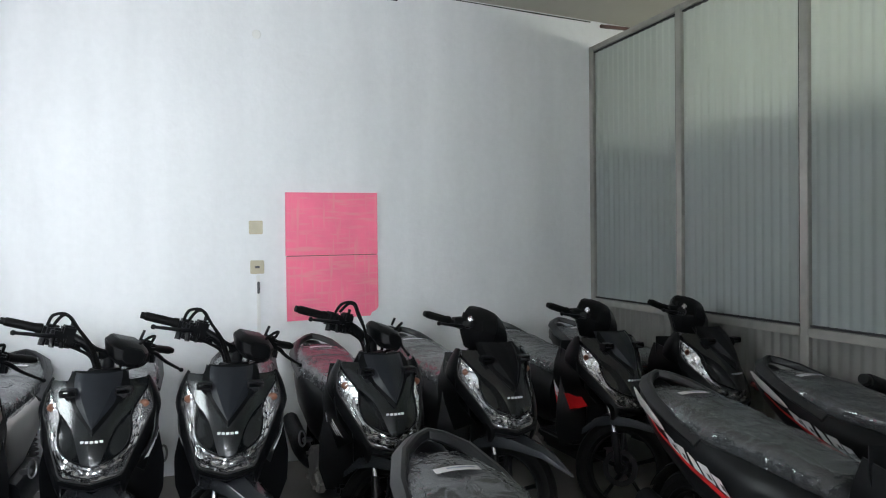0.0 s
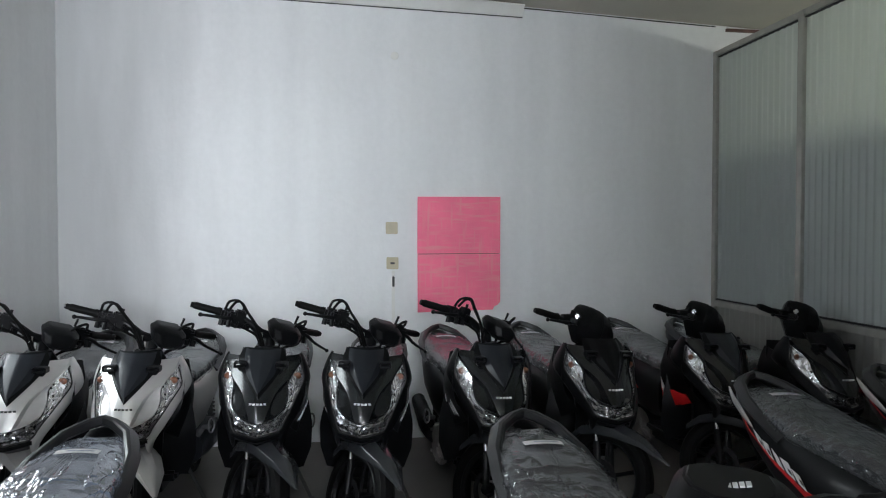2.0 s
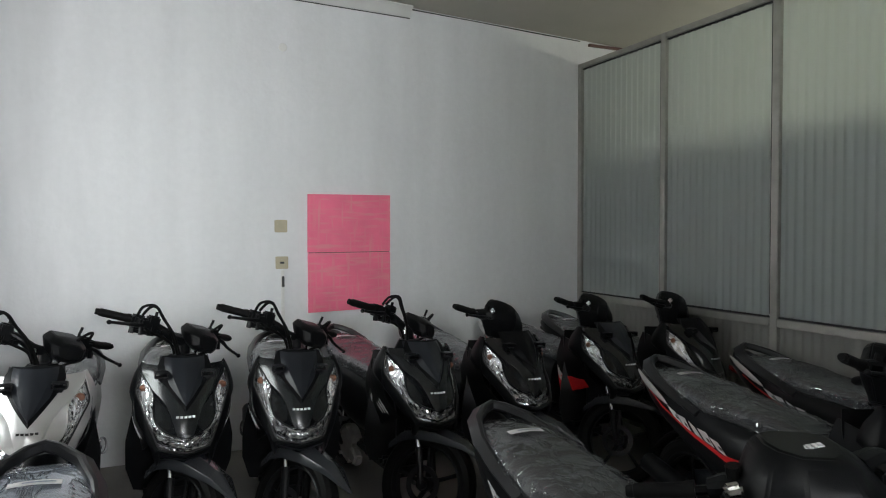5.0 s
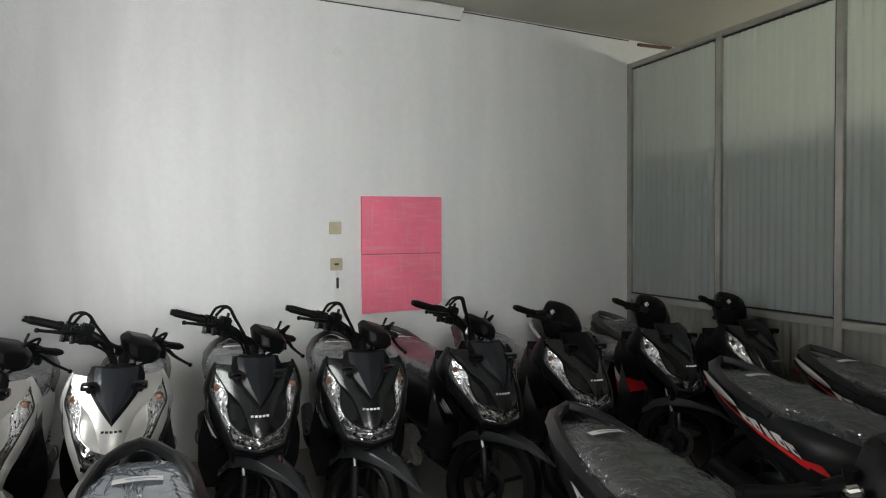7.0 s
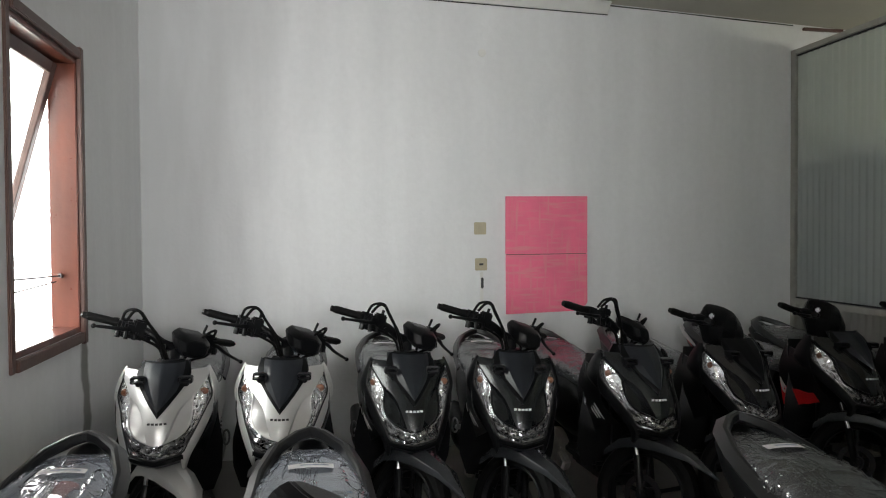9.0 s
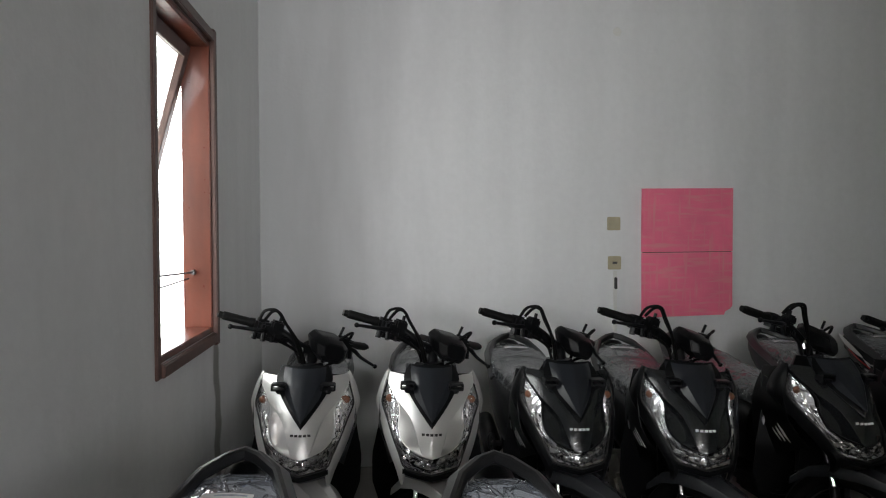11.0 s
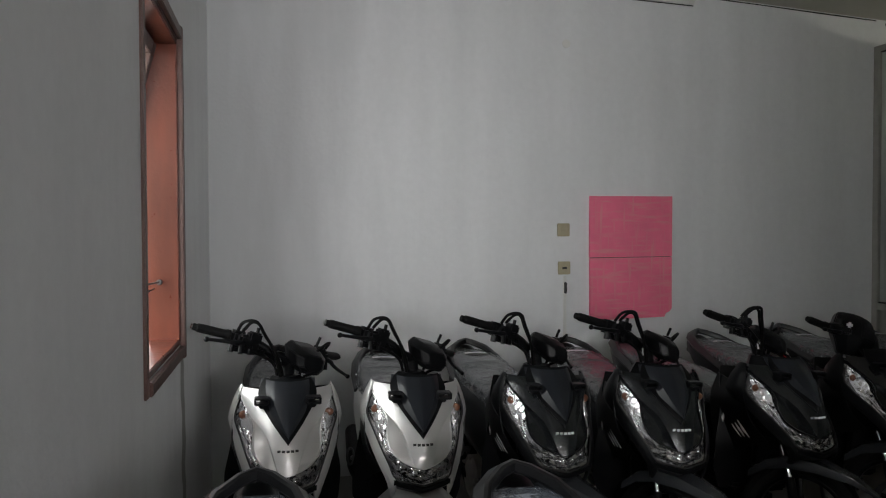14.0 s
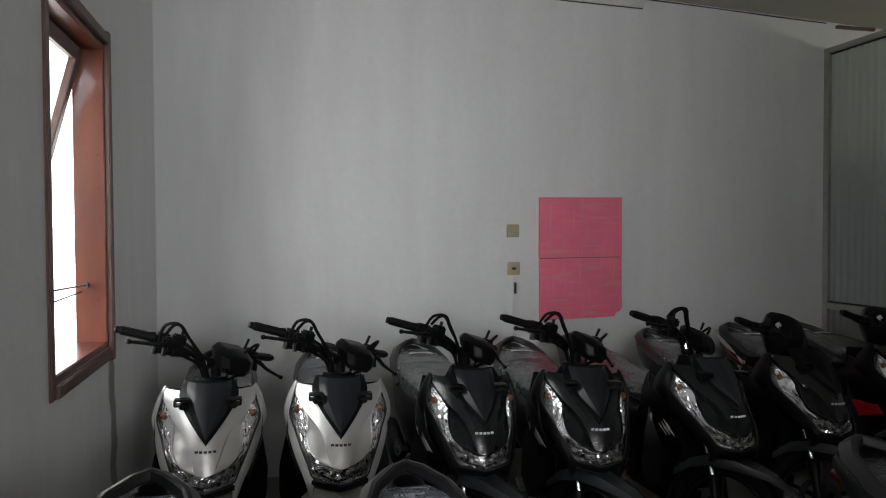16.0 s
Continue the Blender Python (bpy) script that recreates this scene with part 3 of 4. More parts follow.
def build_reflector(side, low=False):
    """Broad mirror panels by the indicator and long streaks down the middle; low: the dim chamber below."""
    rows, dice = [], random.Random(21 + side)
    n, m = 29, 8
    keel = [0.0] * m
    for k, (a, b) in enumerate(zip(flat_spline(OUTER, n), flat_spline(INNER, n))):
        row = []
        if k % 5 == 0:
            keel = [(0.020 if k < 9 else 0.013) * dice.random() for j in range(m)]
            if k < 9:
                keel = [keel[0]] * 2 + [keel[2]] * 3 + [keel[5]] * 3
        for j in range(m):
            jit = (dice.random() - 0.5) * 0.5 * (0 < j < m - 1) * (k > 8)
            u = min(0.985, max(0.015, (j + jit) / (m - 1)))
            x, z = a[0] + (b[0] - a[0]) * u, a[1] + (b[1] - a[1]) * u
            row.append(nose(side * x, z, -0.004 - keel[j] - (0.005 * dice.random() if k > 8 else 0.003 * ((k + j) % 2))))
        rows.append(row if side < 0 else row[::-1])
    bm = shell(rows, 0.0)
    bmesh.ops.triangulate(bm, faces=bm.faces[:])
    for f in bm.faces[:]:
        c = f.calc_center_median()
        below = c.z < 0.650 + 0.12 * (abs(c.x) - 0.1)
        if below != low or dice.random() < (0.12 if low else 0.05 if c.z > 0.70 else 0.22):
            bm.faces.remove(f)
    seats = ((0.028, 0.596, 0.014), (0.074, 0.612, 0.012)) if low else ((0.150, 0.742, 0.009),)
    for x, z, r in seats:
        bmesh.ops.create_icosphere(bm, subdivisions=2, radius=r, matrix=Matrix.Translation(nose(-side * x, z, -0.016)))
    return bm


CREASE = [(0.620, 0.018), (0.632, 0.032), (0.661, 0.042), (0.70, 0.055), (0.735, 0.070), (0.760, 0.090), (0.785, 0.118), (0.82, 0.152), (0.86, 0.2)]


def build_center():
    """Nose panel: a raised blunt middle with two arms to the ears, and a sunk cheek beside each lamp."""
    half = [(0.620, 0.003), (0.626, 0.031), (0.636, 0.062), (0.651, 0.092), (0.677, 0.115), (0.719, 0.122), (0.765, 0.119), (0.80, 0.134), (0.847, 0.167), (0.860, 0.172), (0.876, 0.172), (0.886, 0.166)]
    rows = []
    for k in range(60):
        z = 0.620 + (0.886 - 0.620) * k / 59
        w = lerp(half, z)
        c = min(lerp(CREASE, z), w * 0.97)
        step = min(0.007, (w - c) * 0.5)
        side = [c * q / 10 for q in range(11)] + [c + step * 0.35, c + step] + [c + step + (w - c - step) * q / 7 for q in range(1, 8)]
        row = []
        for x in [-q for q in side[:0:-1]] + side:
            u = min(1, max(0, 1 - (abs(x) - c) / step))
            v = min(1, max(0, (abs(x) - c - step) / max(w - c - step, 1e-4)))
            sunk = 0.024 * (1 - v) * (1 - u) * min(1, (w - c) / 0.04)
            row.append(nose(x, z, 0.002 + 0.016 * u - sunk + 0.05 * max(0, c - abs(x)) * min(1, max(0, (0.79 - z) / 0.03))))
        rows.append(row)
    return shell(rows, 0.004)


def build_cowl():
    """Rim round the lamps, from the ears down to two pointed fangs, with a lip under the chin."""
    bm = bmesh.new()
    for s in (-1, 1):
        pts = [(0.166, 0.888), (0.174, 0.864), (0.185, 0.824), (0.192, 0.768), (0.171, 0.719), (0.147, 0.667), (0.122, 0.619), (0.101, 0.579), (0.098, 0.546), (0.103, 0.506)]
        wide = [0.004, 0.010, 0.015, 0.020, 0.024, 0.027, 0.028, 0.028, 0.020, 0.003]
        deep = [0.02, 0.05, 0.08, 0.10, 0.08, 0.05, 0.035, 0.03, 0.03, 0.02]
        path = flat_spline(pts, 34)
        rows = []
        for k, (x, z) in enumerate(path):
            w = lerp([(i / 9, v) for i, v in enumerate(wide)], k / 33)
            d = lerp([(i / 9, v) for i, v in enumerate(deep)], k / 33)
            row = [nose(s * (x - 0.002), z, -0.004), nose(s * x, z, 0.004), nose(s * (x + w * 0.55), z - w * 0.15, 0.002), nose(s * (x + w), z - w * 0.3, -0.010),
                   nose(s * (x + w * 0.95), z - w * 0.3, -0.5 * d), nose(s * (x + w * 0.4), z - 0.2 * w, -d)]
            rows.append(row[::s])
        shell(rows, 0.003, False, bm)
    return bm


def build_chin():
    rows = []
    for j in range(17):
        x = 0.104 * (j / 8 - 1)
        z = 0.557 + 0.021 * min(1, abs(x) / 0.098)
        rows.append([nose(x, z + 0.003, 0.0), nose(x, z - 0.006, 0.010), nose(x, z - 0.022, 0.006), nose(x * 0.95, z - 0.045, -0.03), nose(x * 0.9, z - 0.06, -0.09)])
    return shell(rows, 0.003)


def build_visor():
    """Folded dark plate: a flat keel, two flanks and upright shoulders, ending in a point."""
    half = [(0.748, 0.002), (0.775, 0.027), (0.805, 0.053), (0.838, 0.080), (0.866, 0.096), (0.895, 0.102), (0.918, 0.098)]
    rows = []
    for k in range(24):
        z = 0.748 + (0.918 - 0.748) * k / 23
        w = lerp(half, z)
        row = []
        for j in range(19):
            x = w * (j / 9 - 1)
            a = abs(x) / max(w, 1e-4)
            fold = 0.22 * abs(x) + (0.026 * (a - 0.55) / 0.45 if a > 0.55 else 0) * (w / 0.075)
            row.append(vec(x, lerp(BASE, z) - 0.056 + fold + 2.0 * x * x, z))
        rows.append(row)
    return shell(rows, 0.004)


def build_visor_base():
    half = [(0.722, 0.002), (0.750, 0.026), (0.785, 0.055), (0.818, 0.080), (0.848, 0.099), (0.872, 0.108), (0.890, 0.106), (0.908, 0.096), (0.922, 0.086)]
    rows = []
    for k in range(22):
        z = 0.722 + (0.922 - 0.722) * k / 21
        w = lerp(half, z)
        rows.append([nose(w * (j / 9 - 1), z, 0.032 - 0.006 * abs(j / 9 - 1)) for j in range(19)])
    return shell(rows, 0.004)


def build_lug(side):
    """Black bracket with an open slot for the mirror stem."""
    bm = bmesh.new()
    x, y = side * 0.092, lerp(BASE, 0.858) - 0.022
    for dz in (0.010, -0.010):
        box((x, y, 0.857 + dz), (0.056, 0.05, 0.007), 0.003, None, bm)
    for dx in (-0.025, 0.025):
        box((x + dx, y, 0.857), (0.007, 0.05, 0.027), 0.003, None, bm)
    box((x - side * 0.008, y + 0.018, 0.837), (0.040, 0.035, 0.020), 0.004, None, bm)
    return bm


def ring_y(y, w, z0, z1, n=22, p=2.6, cx=0.0):
    out = []
    for k in range(n):
        a = 2 * math.pi * k / n
        c, s = math.cos(a), math.sin(a)
        out.append(vec(cx + w * math.copysign(abs(c) ** (2 / p), c), y, (z0 + z1) / 2 + (z1 - z0) / 2 * math.copysign(abs(s) ** (2 / p), s)))
    return out


BODY = [(0.60, 0.10, 0.34, 0.64), (0.70, 0.145, 0.33, 0.685), (0.86, 0.172, 0.36, 0.705), (1.08, 0.176, 0.44, 0.735), (1.28, 0.155, 0.54, 0.748), (1.44, 0.11, 0.62, 0.765), (1.55, 0.065, 0.69, 0.770), (1.60, 0.03, 0.71, 0.755)]


def body_at(y):
    for a, b in zip(BODY, BODY[1:]):
        if y <= b[0]:
            u = (y - a[0]) / (b[0] - a[0])
            return [a[i] + (b[i] - a[i]) * u for i in range(4)]
    return BODY[-1]


def build_body():
    return loft([ring_y(*b) for b in BODY])


def body_patch(side, ys, f0, f1, n=10, out=0.004, slant=0.0):
    """A thin sheet on the flank; f runs from the belly (-1) to the shoulder (1)."""
    rows = []
    for k in range(n):
        row = []
        for j in range(5):
            y = ys[0] + (ys[1] - ys[0]) * k / (n - 1) + slant * j / 4
            _, w, z0, z1 = body_at(y)
            lo = f0[0] + (f0[1] - f0[0]) * k / (n - 1)
            hi = f1[0] + (f1[1] - f1[0]) * k / (n - 1)
            f = lo + (hi - lo) * j / 4
            x = w * (1 - abs(f) ** 2.6) ** (1 / 2.6) + out
            row.append(vec(side * x, y, (z0 + z1) / 2 + (z1 - z0) / 2 * f))
        rows.append(row if side > 0 else row[::-1])
    return shell(rows, 0.002)


SEAT = [(0.52, 0.070, 0.625, 0.672), (0.56, 0.100, 0.62, 0.700), (0.66, 0.115, 0.625, 0.722), (0.80, 0.128, 0.635, 0.736), (0.98, 0.145, 0.645, 0.745), (1.07, 0.150, 0.655, 0.753), (1.15, 0.147, 0.668, 0.768), (1.28, 0.133, 0.686, 0.776), (1.40, 0.108, 0.704, 0.779), (1.475, 0.080, 0.714, 0.774), (1.51, 0.045, 0.724, 0.760)]


def seat_rings(grow=0.0, wrinkle=0.0, seed=0.0, n=26, steps=44):
    rings = []
    prof = spline([(a, b, c) for a, b, c, d in SEAT], steps)
    tops = spline([(a, d, 0) for a, b, c, d in SEAT], steps)
    for q, t in zip(prof, tops):
        r = ring_y(q.x, q.y + grow, q.z - grow * 0.4, t.y + grow, n, 3.0)
        if wrinkle:
            r = [p + wrinkle * noise.noise_vector(Vector((p.x * 9, p.y * 22 + seed, p.z * 26))) * (1.0 if p.z < t.y - 0.012 else 0.35) for p in r]
        rings.append(r)
    rings[0] = [vec(p.x * 0.9, p.y - grow, p.z) for p in rings[0]]
    return rings


def build_seat():
    return loft(seat_rings())


def build_film(fold=1.0):
    """Thin wrap: a taut top with a few long creases across, gathered into fanned pleats down the sides."""
    rings = seat_rings(0.008, 0.003 * fold, 3.0, 64, 150)
    out = []
    for r in rings:
        top = max(p.z for p in r)
        row = []
        for p in r:
            flank = min(1, max(0, (top - p.z) / 0.05))
            q = Vector((p.x * 5 + p.y * 3, p.y * 17, 0.5 + p.z * 3))
            across = max(0, 1 - abs(noise.noise(q)) * 3.2) ** 3
            q = Vector((p.x * 3, p.y * 34 + 9 * p.x, p.z * 7 - p.y * 6))
            pleat = max(0, 1 - abs(noise.noise(q)) * 2.6) ** 2
            q = Vector((p.x * 16 + p.y * 7, p.y * 8, p.z * 20 + 4))
            along = max(0, 1 - abs(noise.noise(q)) * 4.0) ** 3
            lift = fold * (0.005 * across * (1 - flank) + 0.013 * pleat * flank + 0.006 * along)
            out_x = math.copysign(1, p.x) * lift * flank
            row.append(vec(p.x + out_x, p.y, p.z + lift * (1 - 0.6 * flank)))
        out.append(row)
    return loft(out)


def seat_top(y):
    return lerp([(a, d) for a, b, c, d in SEAT], y)


def strip(x0, x1, y0, y1, lift, n=8):
    return shell([[vec(x0 + (x1 - x0) * j / n, y0 + (y1 - y0) * k / 2, seat_top(y0 + (y1 - y0) * k / 2) + lift - 1.2 * (x0 + (x1 - x0) * j / n) ** 2) for j in range(n + 1)] for k in range(3)], 0.001)


def build_rail():
    """Angular grab rail that loops round the back of the seat."""
    pts = [(-0.158, 1.06, 0.668), (-0.164, 1.20, 0.718), (-0.150, 1.33, 0.758), (-0.108, 1.452, 0.796), (-0.050, 1.517, 0.816), (0, 1.542, 0.824)]
    path = [Vector(p) for p in pts + [(-x, y, z) for x, y, z in pts[::-1][1:]]]
    rings, n = [], len(path)
    for i, q in enumerate(path):
        d = (path[min(i + 1, n - 1)] - path[max(i - 1, 0)]).normalized()
        out = vec(d.y, -d.x, 0).normalized()
        if out.dot(vec(q.x, q.y - 1.2, 0)) < 0:
            out = -out
        up = out.cross(d).normalized()
        if up.z < 0:
            up = -up
        mid = 1 - abs(i - n // 2) / (n // 2)
        w, h = 0.018 + 0.014 * mid, 0.017
        sec = [(-1.0, -0.5), (-0.9, 0.7), (-0.6, 1.0), (-0.15, 0.95), (1.0, -0.45), (0.85, -1.0), (-0.8, -1.0)]
        rings.append([q + out * (w * a) + up * (h * b) for a, b in sec])
    return loft(rings)


def build_tail():
    bm = loft([ring_y(1.46, 0.07, 0.68, 0.776), ring_y(1.53, 0.06, 0.71, 0.796), ring_y(1.575, 0.035, 0.725, 0.792)])
    return bm


def build_tail_trim(side):
    """Pale crescent along the outside of the tail, below the grab rail."""
    path = spline([(0.128, 1.50, 0.774), (0.152, 1.43, 0.746), (0.166, 1.33, 0.706), (0.170, 1.24, 0.668)], 12)
    rows = []
    for k, p in enumerate(path):
        w = 0.003 + 0.014 * math.sin(math.pi * k / 11) ** 0.8
        rows.append([vec(side * (p.x + 0.004 * (1 - a * a)), p.y, p.z + w * a) for a in (-1, -0.4, 0.4, 1)][::side])
    return shell(rows, 0.004)


def build_taillight():
    return loft([ring_y(1.47, 0.034, 0.645, 0.695), ring_y(1.57, 0.030, 0.66, 0.705), ring_y(1.62, 0.016, 0.675, 0.70)])


def build_shield():
    rows = []
    for k in range(18):
        z = 0.30 + 0.55 * k / 17
        w = lerp([(0.30, 0.19), (0.40, 0.225), (0.52, 0.228), (0.64, 0.205), (0.78, 0.19), (0.88, 0.165), (0.92, 0.13)], z)
        y = lerp([(0.30, 0.30), (0.5, 0.26), (0.7, 0.29), (0.92, 0.37)], z)
        rows.append([vec(w * (j / 8 - 1), y + 1.2 * (w * (j / 8 - 1)) ** 2, z) for j in range(17)])
    bm = shell(rows, 0.006)
    # closed inner body between the nose and the shield
    rings = []
    for z, w, y0, y1 in ((0.42, 0.10, 0.14, 0.30), (0.55, 0.11, 0.09, 0.30), (0.65, 0.13, 0.08, 0.31), (0.77, 0.14, 0.14, 0.32), (0.85, 0.10, 0.22, 0.36), (0.905, 0.055, 0.27, 0.37)):
        rings.append([vec(w * c * (1 - 0.25 * (s < 0)), (y0 + y1) / 2 + (y1 - y0) / 2 * s, z) for c, s in [(math.cos(2 * math.pi * k / 20), math.sin(2 * math.pi * k / 20)) for k in range(20)]])
    return loft(rings, bm)


def build_flank(side):
    """Side wing of the front, from the nose back to the leg shield."""
    rows = []
    for k in range(12):
        u = k / 11
        top = vec(0.200 - 0.030 * u, 0.20 + 0.20 * u, 0.785 + 0.03 * u)
        mid = vec(0.192 + 0.012 * math.sin(u * 3.1), 0.16 + 0.26 * u, 0.66 + 0.02 * u)
        low = vec(0.13 + 0.04 * u, 0.115 + 0.28 * u, 0.565 - 0.12 * u)
        rows.append([vec(side * p.x, p.y, p.z) for p in spline([top, mid, low], 9)][::side])
    return shell(rows, 0.005)


def flank_patch(side, u0, u1, v0, v1, skew=0.0):
    rows = []
    for k in range(8):
        u = u0 + (u1 - u0) * k / 7
        top = vec(0.200 - 0.030 * u, 0.20 + 0.20 * u, 0.785 + 0.03 * u)
        mid = vec(0.192 + 0.012 * math.sin(u * 3.1), 0.16 + 0.26 * u, 0.66 + 0.02 * u)
        low = vec(0.13 + 0.04 * u, 0.115 + 0.28 * u, 0.565 - 0.12 * u)
        curve = spline([top, mid, low], 41)
        row = []
        for j in range(6):
            v = v0 + (v1 - v0) * j / 5 + skew * (k / 7 - 0.5)
            q = curve[int(max(0, min(1, v)) * 40)]
            row.append(vec(side * (q.x + 0.006), q.y - 0.003, q.z))
        rows.append(row[::side])
    return shell(rows, 0.002)


def build_floorboard():
    bm = box((0, 0.47, 0.30), (0.30, 0.36, 0.05), 0.015)
    box((0, 0.50, 0.24), (0.16, 0.42, 0.08), 0.02, None, bm)
    return bm


AX = (0, 0.045, 0.25)
RX = (0, 1.226, 0.25)


def build_tyre(c):
    prof = [(-0.034, 0.186), (-0.041, 0.21), (-0.036, 0.235), (-0.02, 0.247), (0, 0.25), (0.02, 0.247), (0.036, 0.235), (0.041, 0.21), (0.034, 0.186)]
    bm = lathe(prof, c, 48)
    return bm


def build_rim(c):
    return lathe([(-0.033, 0.19), (-0.036, 0.18), (-0.02, 0.168), (0.02, 0.168), (0.036, 0.18), (0.033, 0.19)], c, 48)


def build_hub(c):
    return lathe([(-0.045, 0.012), (-0.045, 0.034), (0.045, 0.034), (0.045, 0.012)], c, 20)


def build_spoke(c, k):
    a = 2 * math.pi * k / 5
    p = Vector(c) + vec(0, 0.030 * math.cos(a), 0.030 * math.sin(a))
    q = Vector(c) + vec(0, 0.172 * math.cos(a + 0.12), 0.172 * math.sin(a + 0.12))
    return tube([p, p.lerp(q, 0.5), q], [0.013, 0.009, 0.011], 6)


def build_disc(c):
    return lathe([(-0.052, 0.062), (-0.052, 0.088), (-0.056, 0.088), (-0.056, 0.062)], c, 36)


def build_fork(side):
    x = side * 0.062
    return tube([(x, 0.19, 0.60), (x, 0.10, 0.40)], 0.013, 14)


def build_fork_low(side):
    x = side * 0.062
    bm = tube([(x, 0.105, 0.41), (x, 0.098, 0.39), (x, 0.05, 0.25)], [0.017, 0.019, 0.016], 12)
    tube([(x - 0.012, 0.045, 0.25), (x + 0.012, 0.045, 0.25)], 0.024, 12, None, bm)
    return bm


def build_fender():
    """Angular front mudguard of flat facets with a long pointed beak."""
    line = [(0, -0.250, 0.415), (0, -0.12, 0.492), (0, 0.02, 0.525), (0, 0.12, 0.528), (0, 0.20, 0.49), (0, 0.27, 0.41)]
    rows = []
    for k in range(31):
        s = k / 30 * 5
        i = min(int(s), 4)
        p = Vector(line[i]).lerp(Vector(line[i + 1]), s - i)
        u = k / 30
        w = lerp([(0, 0.004), (0.2, 0.056), (0.4, 0.080), (0.6, 0.086), (0.8, 0.078), (1, 0.06)], u)
        d = lerp([(0, 0.004), (0.2, 0.040), (0.4, 0.070), (0.6, 0.085), (0.8, 0.075), (1, 0.05)], u)
        half = [(0.94, 1.0), (1.0, 0.52), (0.99, 0.46), (0.30, 0.04), (0.27, 0.015), (0.02, 0.0)]
        left = [vec(-a * w, p.y, p.z - b * d) for a, b in half]
        rows.append(left + [vec(-q.x, q.y, q.z) for q in left[::-1]])
    return shell(rows[::-1], 0.004)


def build_bar(drop=0.0):
    bm = bmesh.new()
    for s in (-1, 1):
        tube([(0, 0.36, 0.95 - drop), (s * 0.05, 0.36, 0.955 - drop), (s * 0.10, 0.372, 0.985 - drop), (s * 0.15, 0.395, 1.003 - drop), (s * 0.20, 0.412, 1.003 - drop), (s * 0.30, 0.445, 1.003 - drop)], 0.011, 10, 20, bm)
    tube([(0, 0.31, 0.84), (0, 0.36, 0.955 - drop)], 0.028, 14, None, bm)
    if not drop:
        # forged arm out to the throttle side, with the clamp of the master cylinder
        tube([(-0.01, 0.352, 0.950), (-0.06, 0.354, 0.957), (-0.11, 0.368, 0.982), (-0.17, 0.392, 1.002)], [0.022, 0.021, 0.018, 0.016], 12, 14, bm)
        tube([(-0.17, 0.400, 1.003), (-0.24, 0.426, 1.004), (-0.30, 0.446, 1.004)], 0.012, 10, None, bm)
        box((-0.135, 0.366, 0.968), (0.030, 0.034, 0.030), 0.006, None, bm)
    return bm


def build_grip(s):
    bm = tube([(s * 0.21, 0.382, 1.03), (s * 0.222, 0.384, 1.03), (s * 0.235, 0.386, 1.03), (s * 0.325, 0.401, 1.03), (s * 0.335, 0.403, 1.03), (s * 0.337, 0.403, 1.03), (s * 0.352, 0.406, 1.03)],
              [0.021, 0.021, 0.0175, 0.0175, 0.0165, 0.014, 0.013], 14)
    return bm


def build_switchbox(s):
    """Switch housing with its clamp, button faces and, on the throttle side, the brake reservoir and its window."""
    bm = box((s * 0.178, 0.382, 1.026), (0.066, 0.058, 0.058), 0.012)
    box((s * 0.158, 0.343, 1.026), (0.060, 0.045, 0.046), 0.010, None, bm)
    box((s * 0.130, 0.338, 1.046), (0.052, 0.044, 0.040), 0.007, None, bm)
    box((s * 0.150, 0.352, 0.988), (0.10, 0.03, 0.022), 0.006, None, bm)
    box((s * 0.118, 0.350, 1.010), (0.034, 0.040, 0.050), 0.007, None, bm)
    for k in range(3):
        box((s * (0.162 + 0.017 * k), 0.3525, 1.040 - 0.012 * k), (0.011, 0.010, 0.009), 0.002, None, bm)
    tube([(s * 0.178, 0.330, 1.02), (s * 0.176, 0.315, 0.975)], 0.010, 8, None, bm)
    tube([(s * 0.205, 0.350, 1.0), (s * 0.205, 0.348, 0.972)], 0.012, 8, None, bm)
    tube([(s * 0.143, 0.318, 0.998), (s * 0.143, 0.312, 0.978)], 0.008, 8, None, bm)
    if s < 0:
        tube([(s * 0.120, 0.345, 1.06), (s * 0.120, 0.345, 1.085)], 0.007, 8, None, bm)
    return bm


def build_lever(s):
    e = 0.0 if s > 0 else 0.035
    pts = [(s * 0.165, 0.330, 1.018), (s * 0.20, 0.322, 1.013), (s * (0.26 - e * 0.5), 0.328, 1.008 - 0.020 * (s > 0)), (s * (0.375 - e * 1.9), 0.340, 1.000 - 0.042 * (s > 0))]
    bm = tube(pts, [0.011, 0.010, 0.0075, 0.006], 8, 12)
    bmesh.ops.create_icosphere(bm, subdivisions=2, radius=0.0105, matrix=Matrix.Translation(pts[-1]))
    return bm


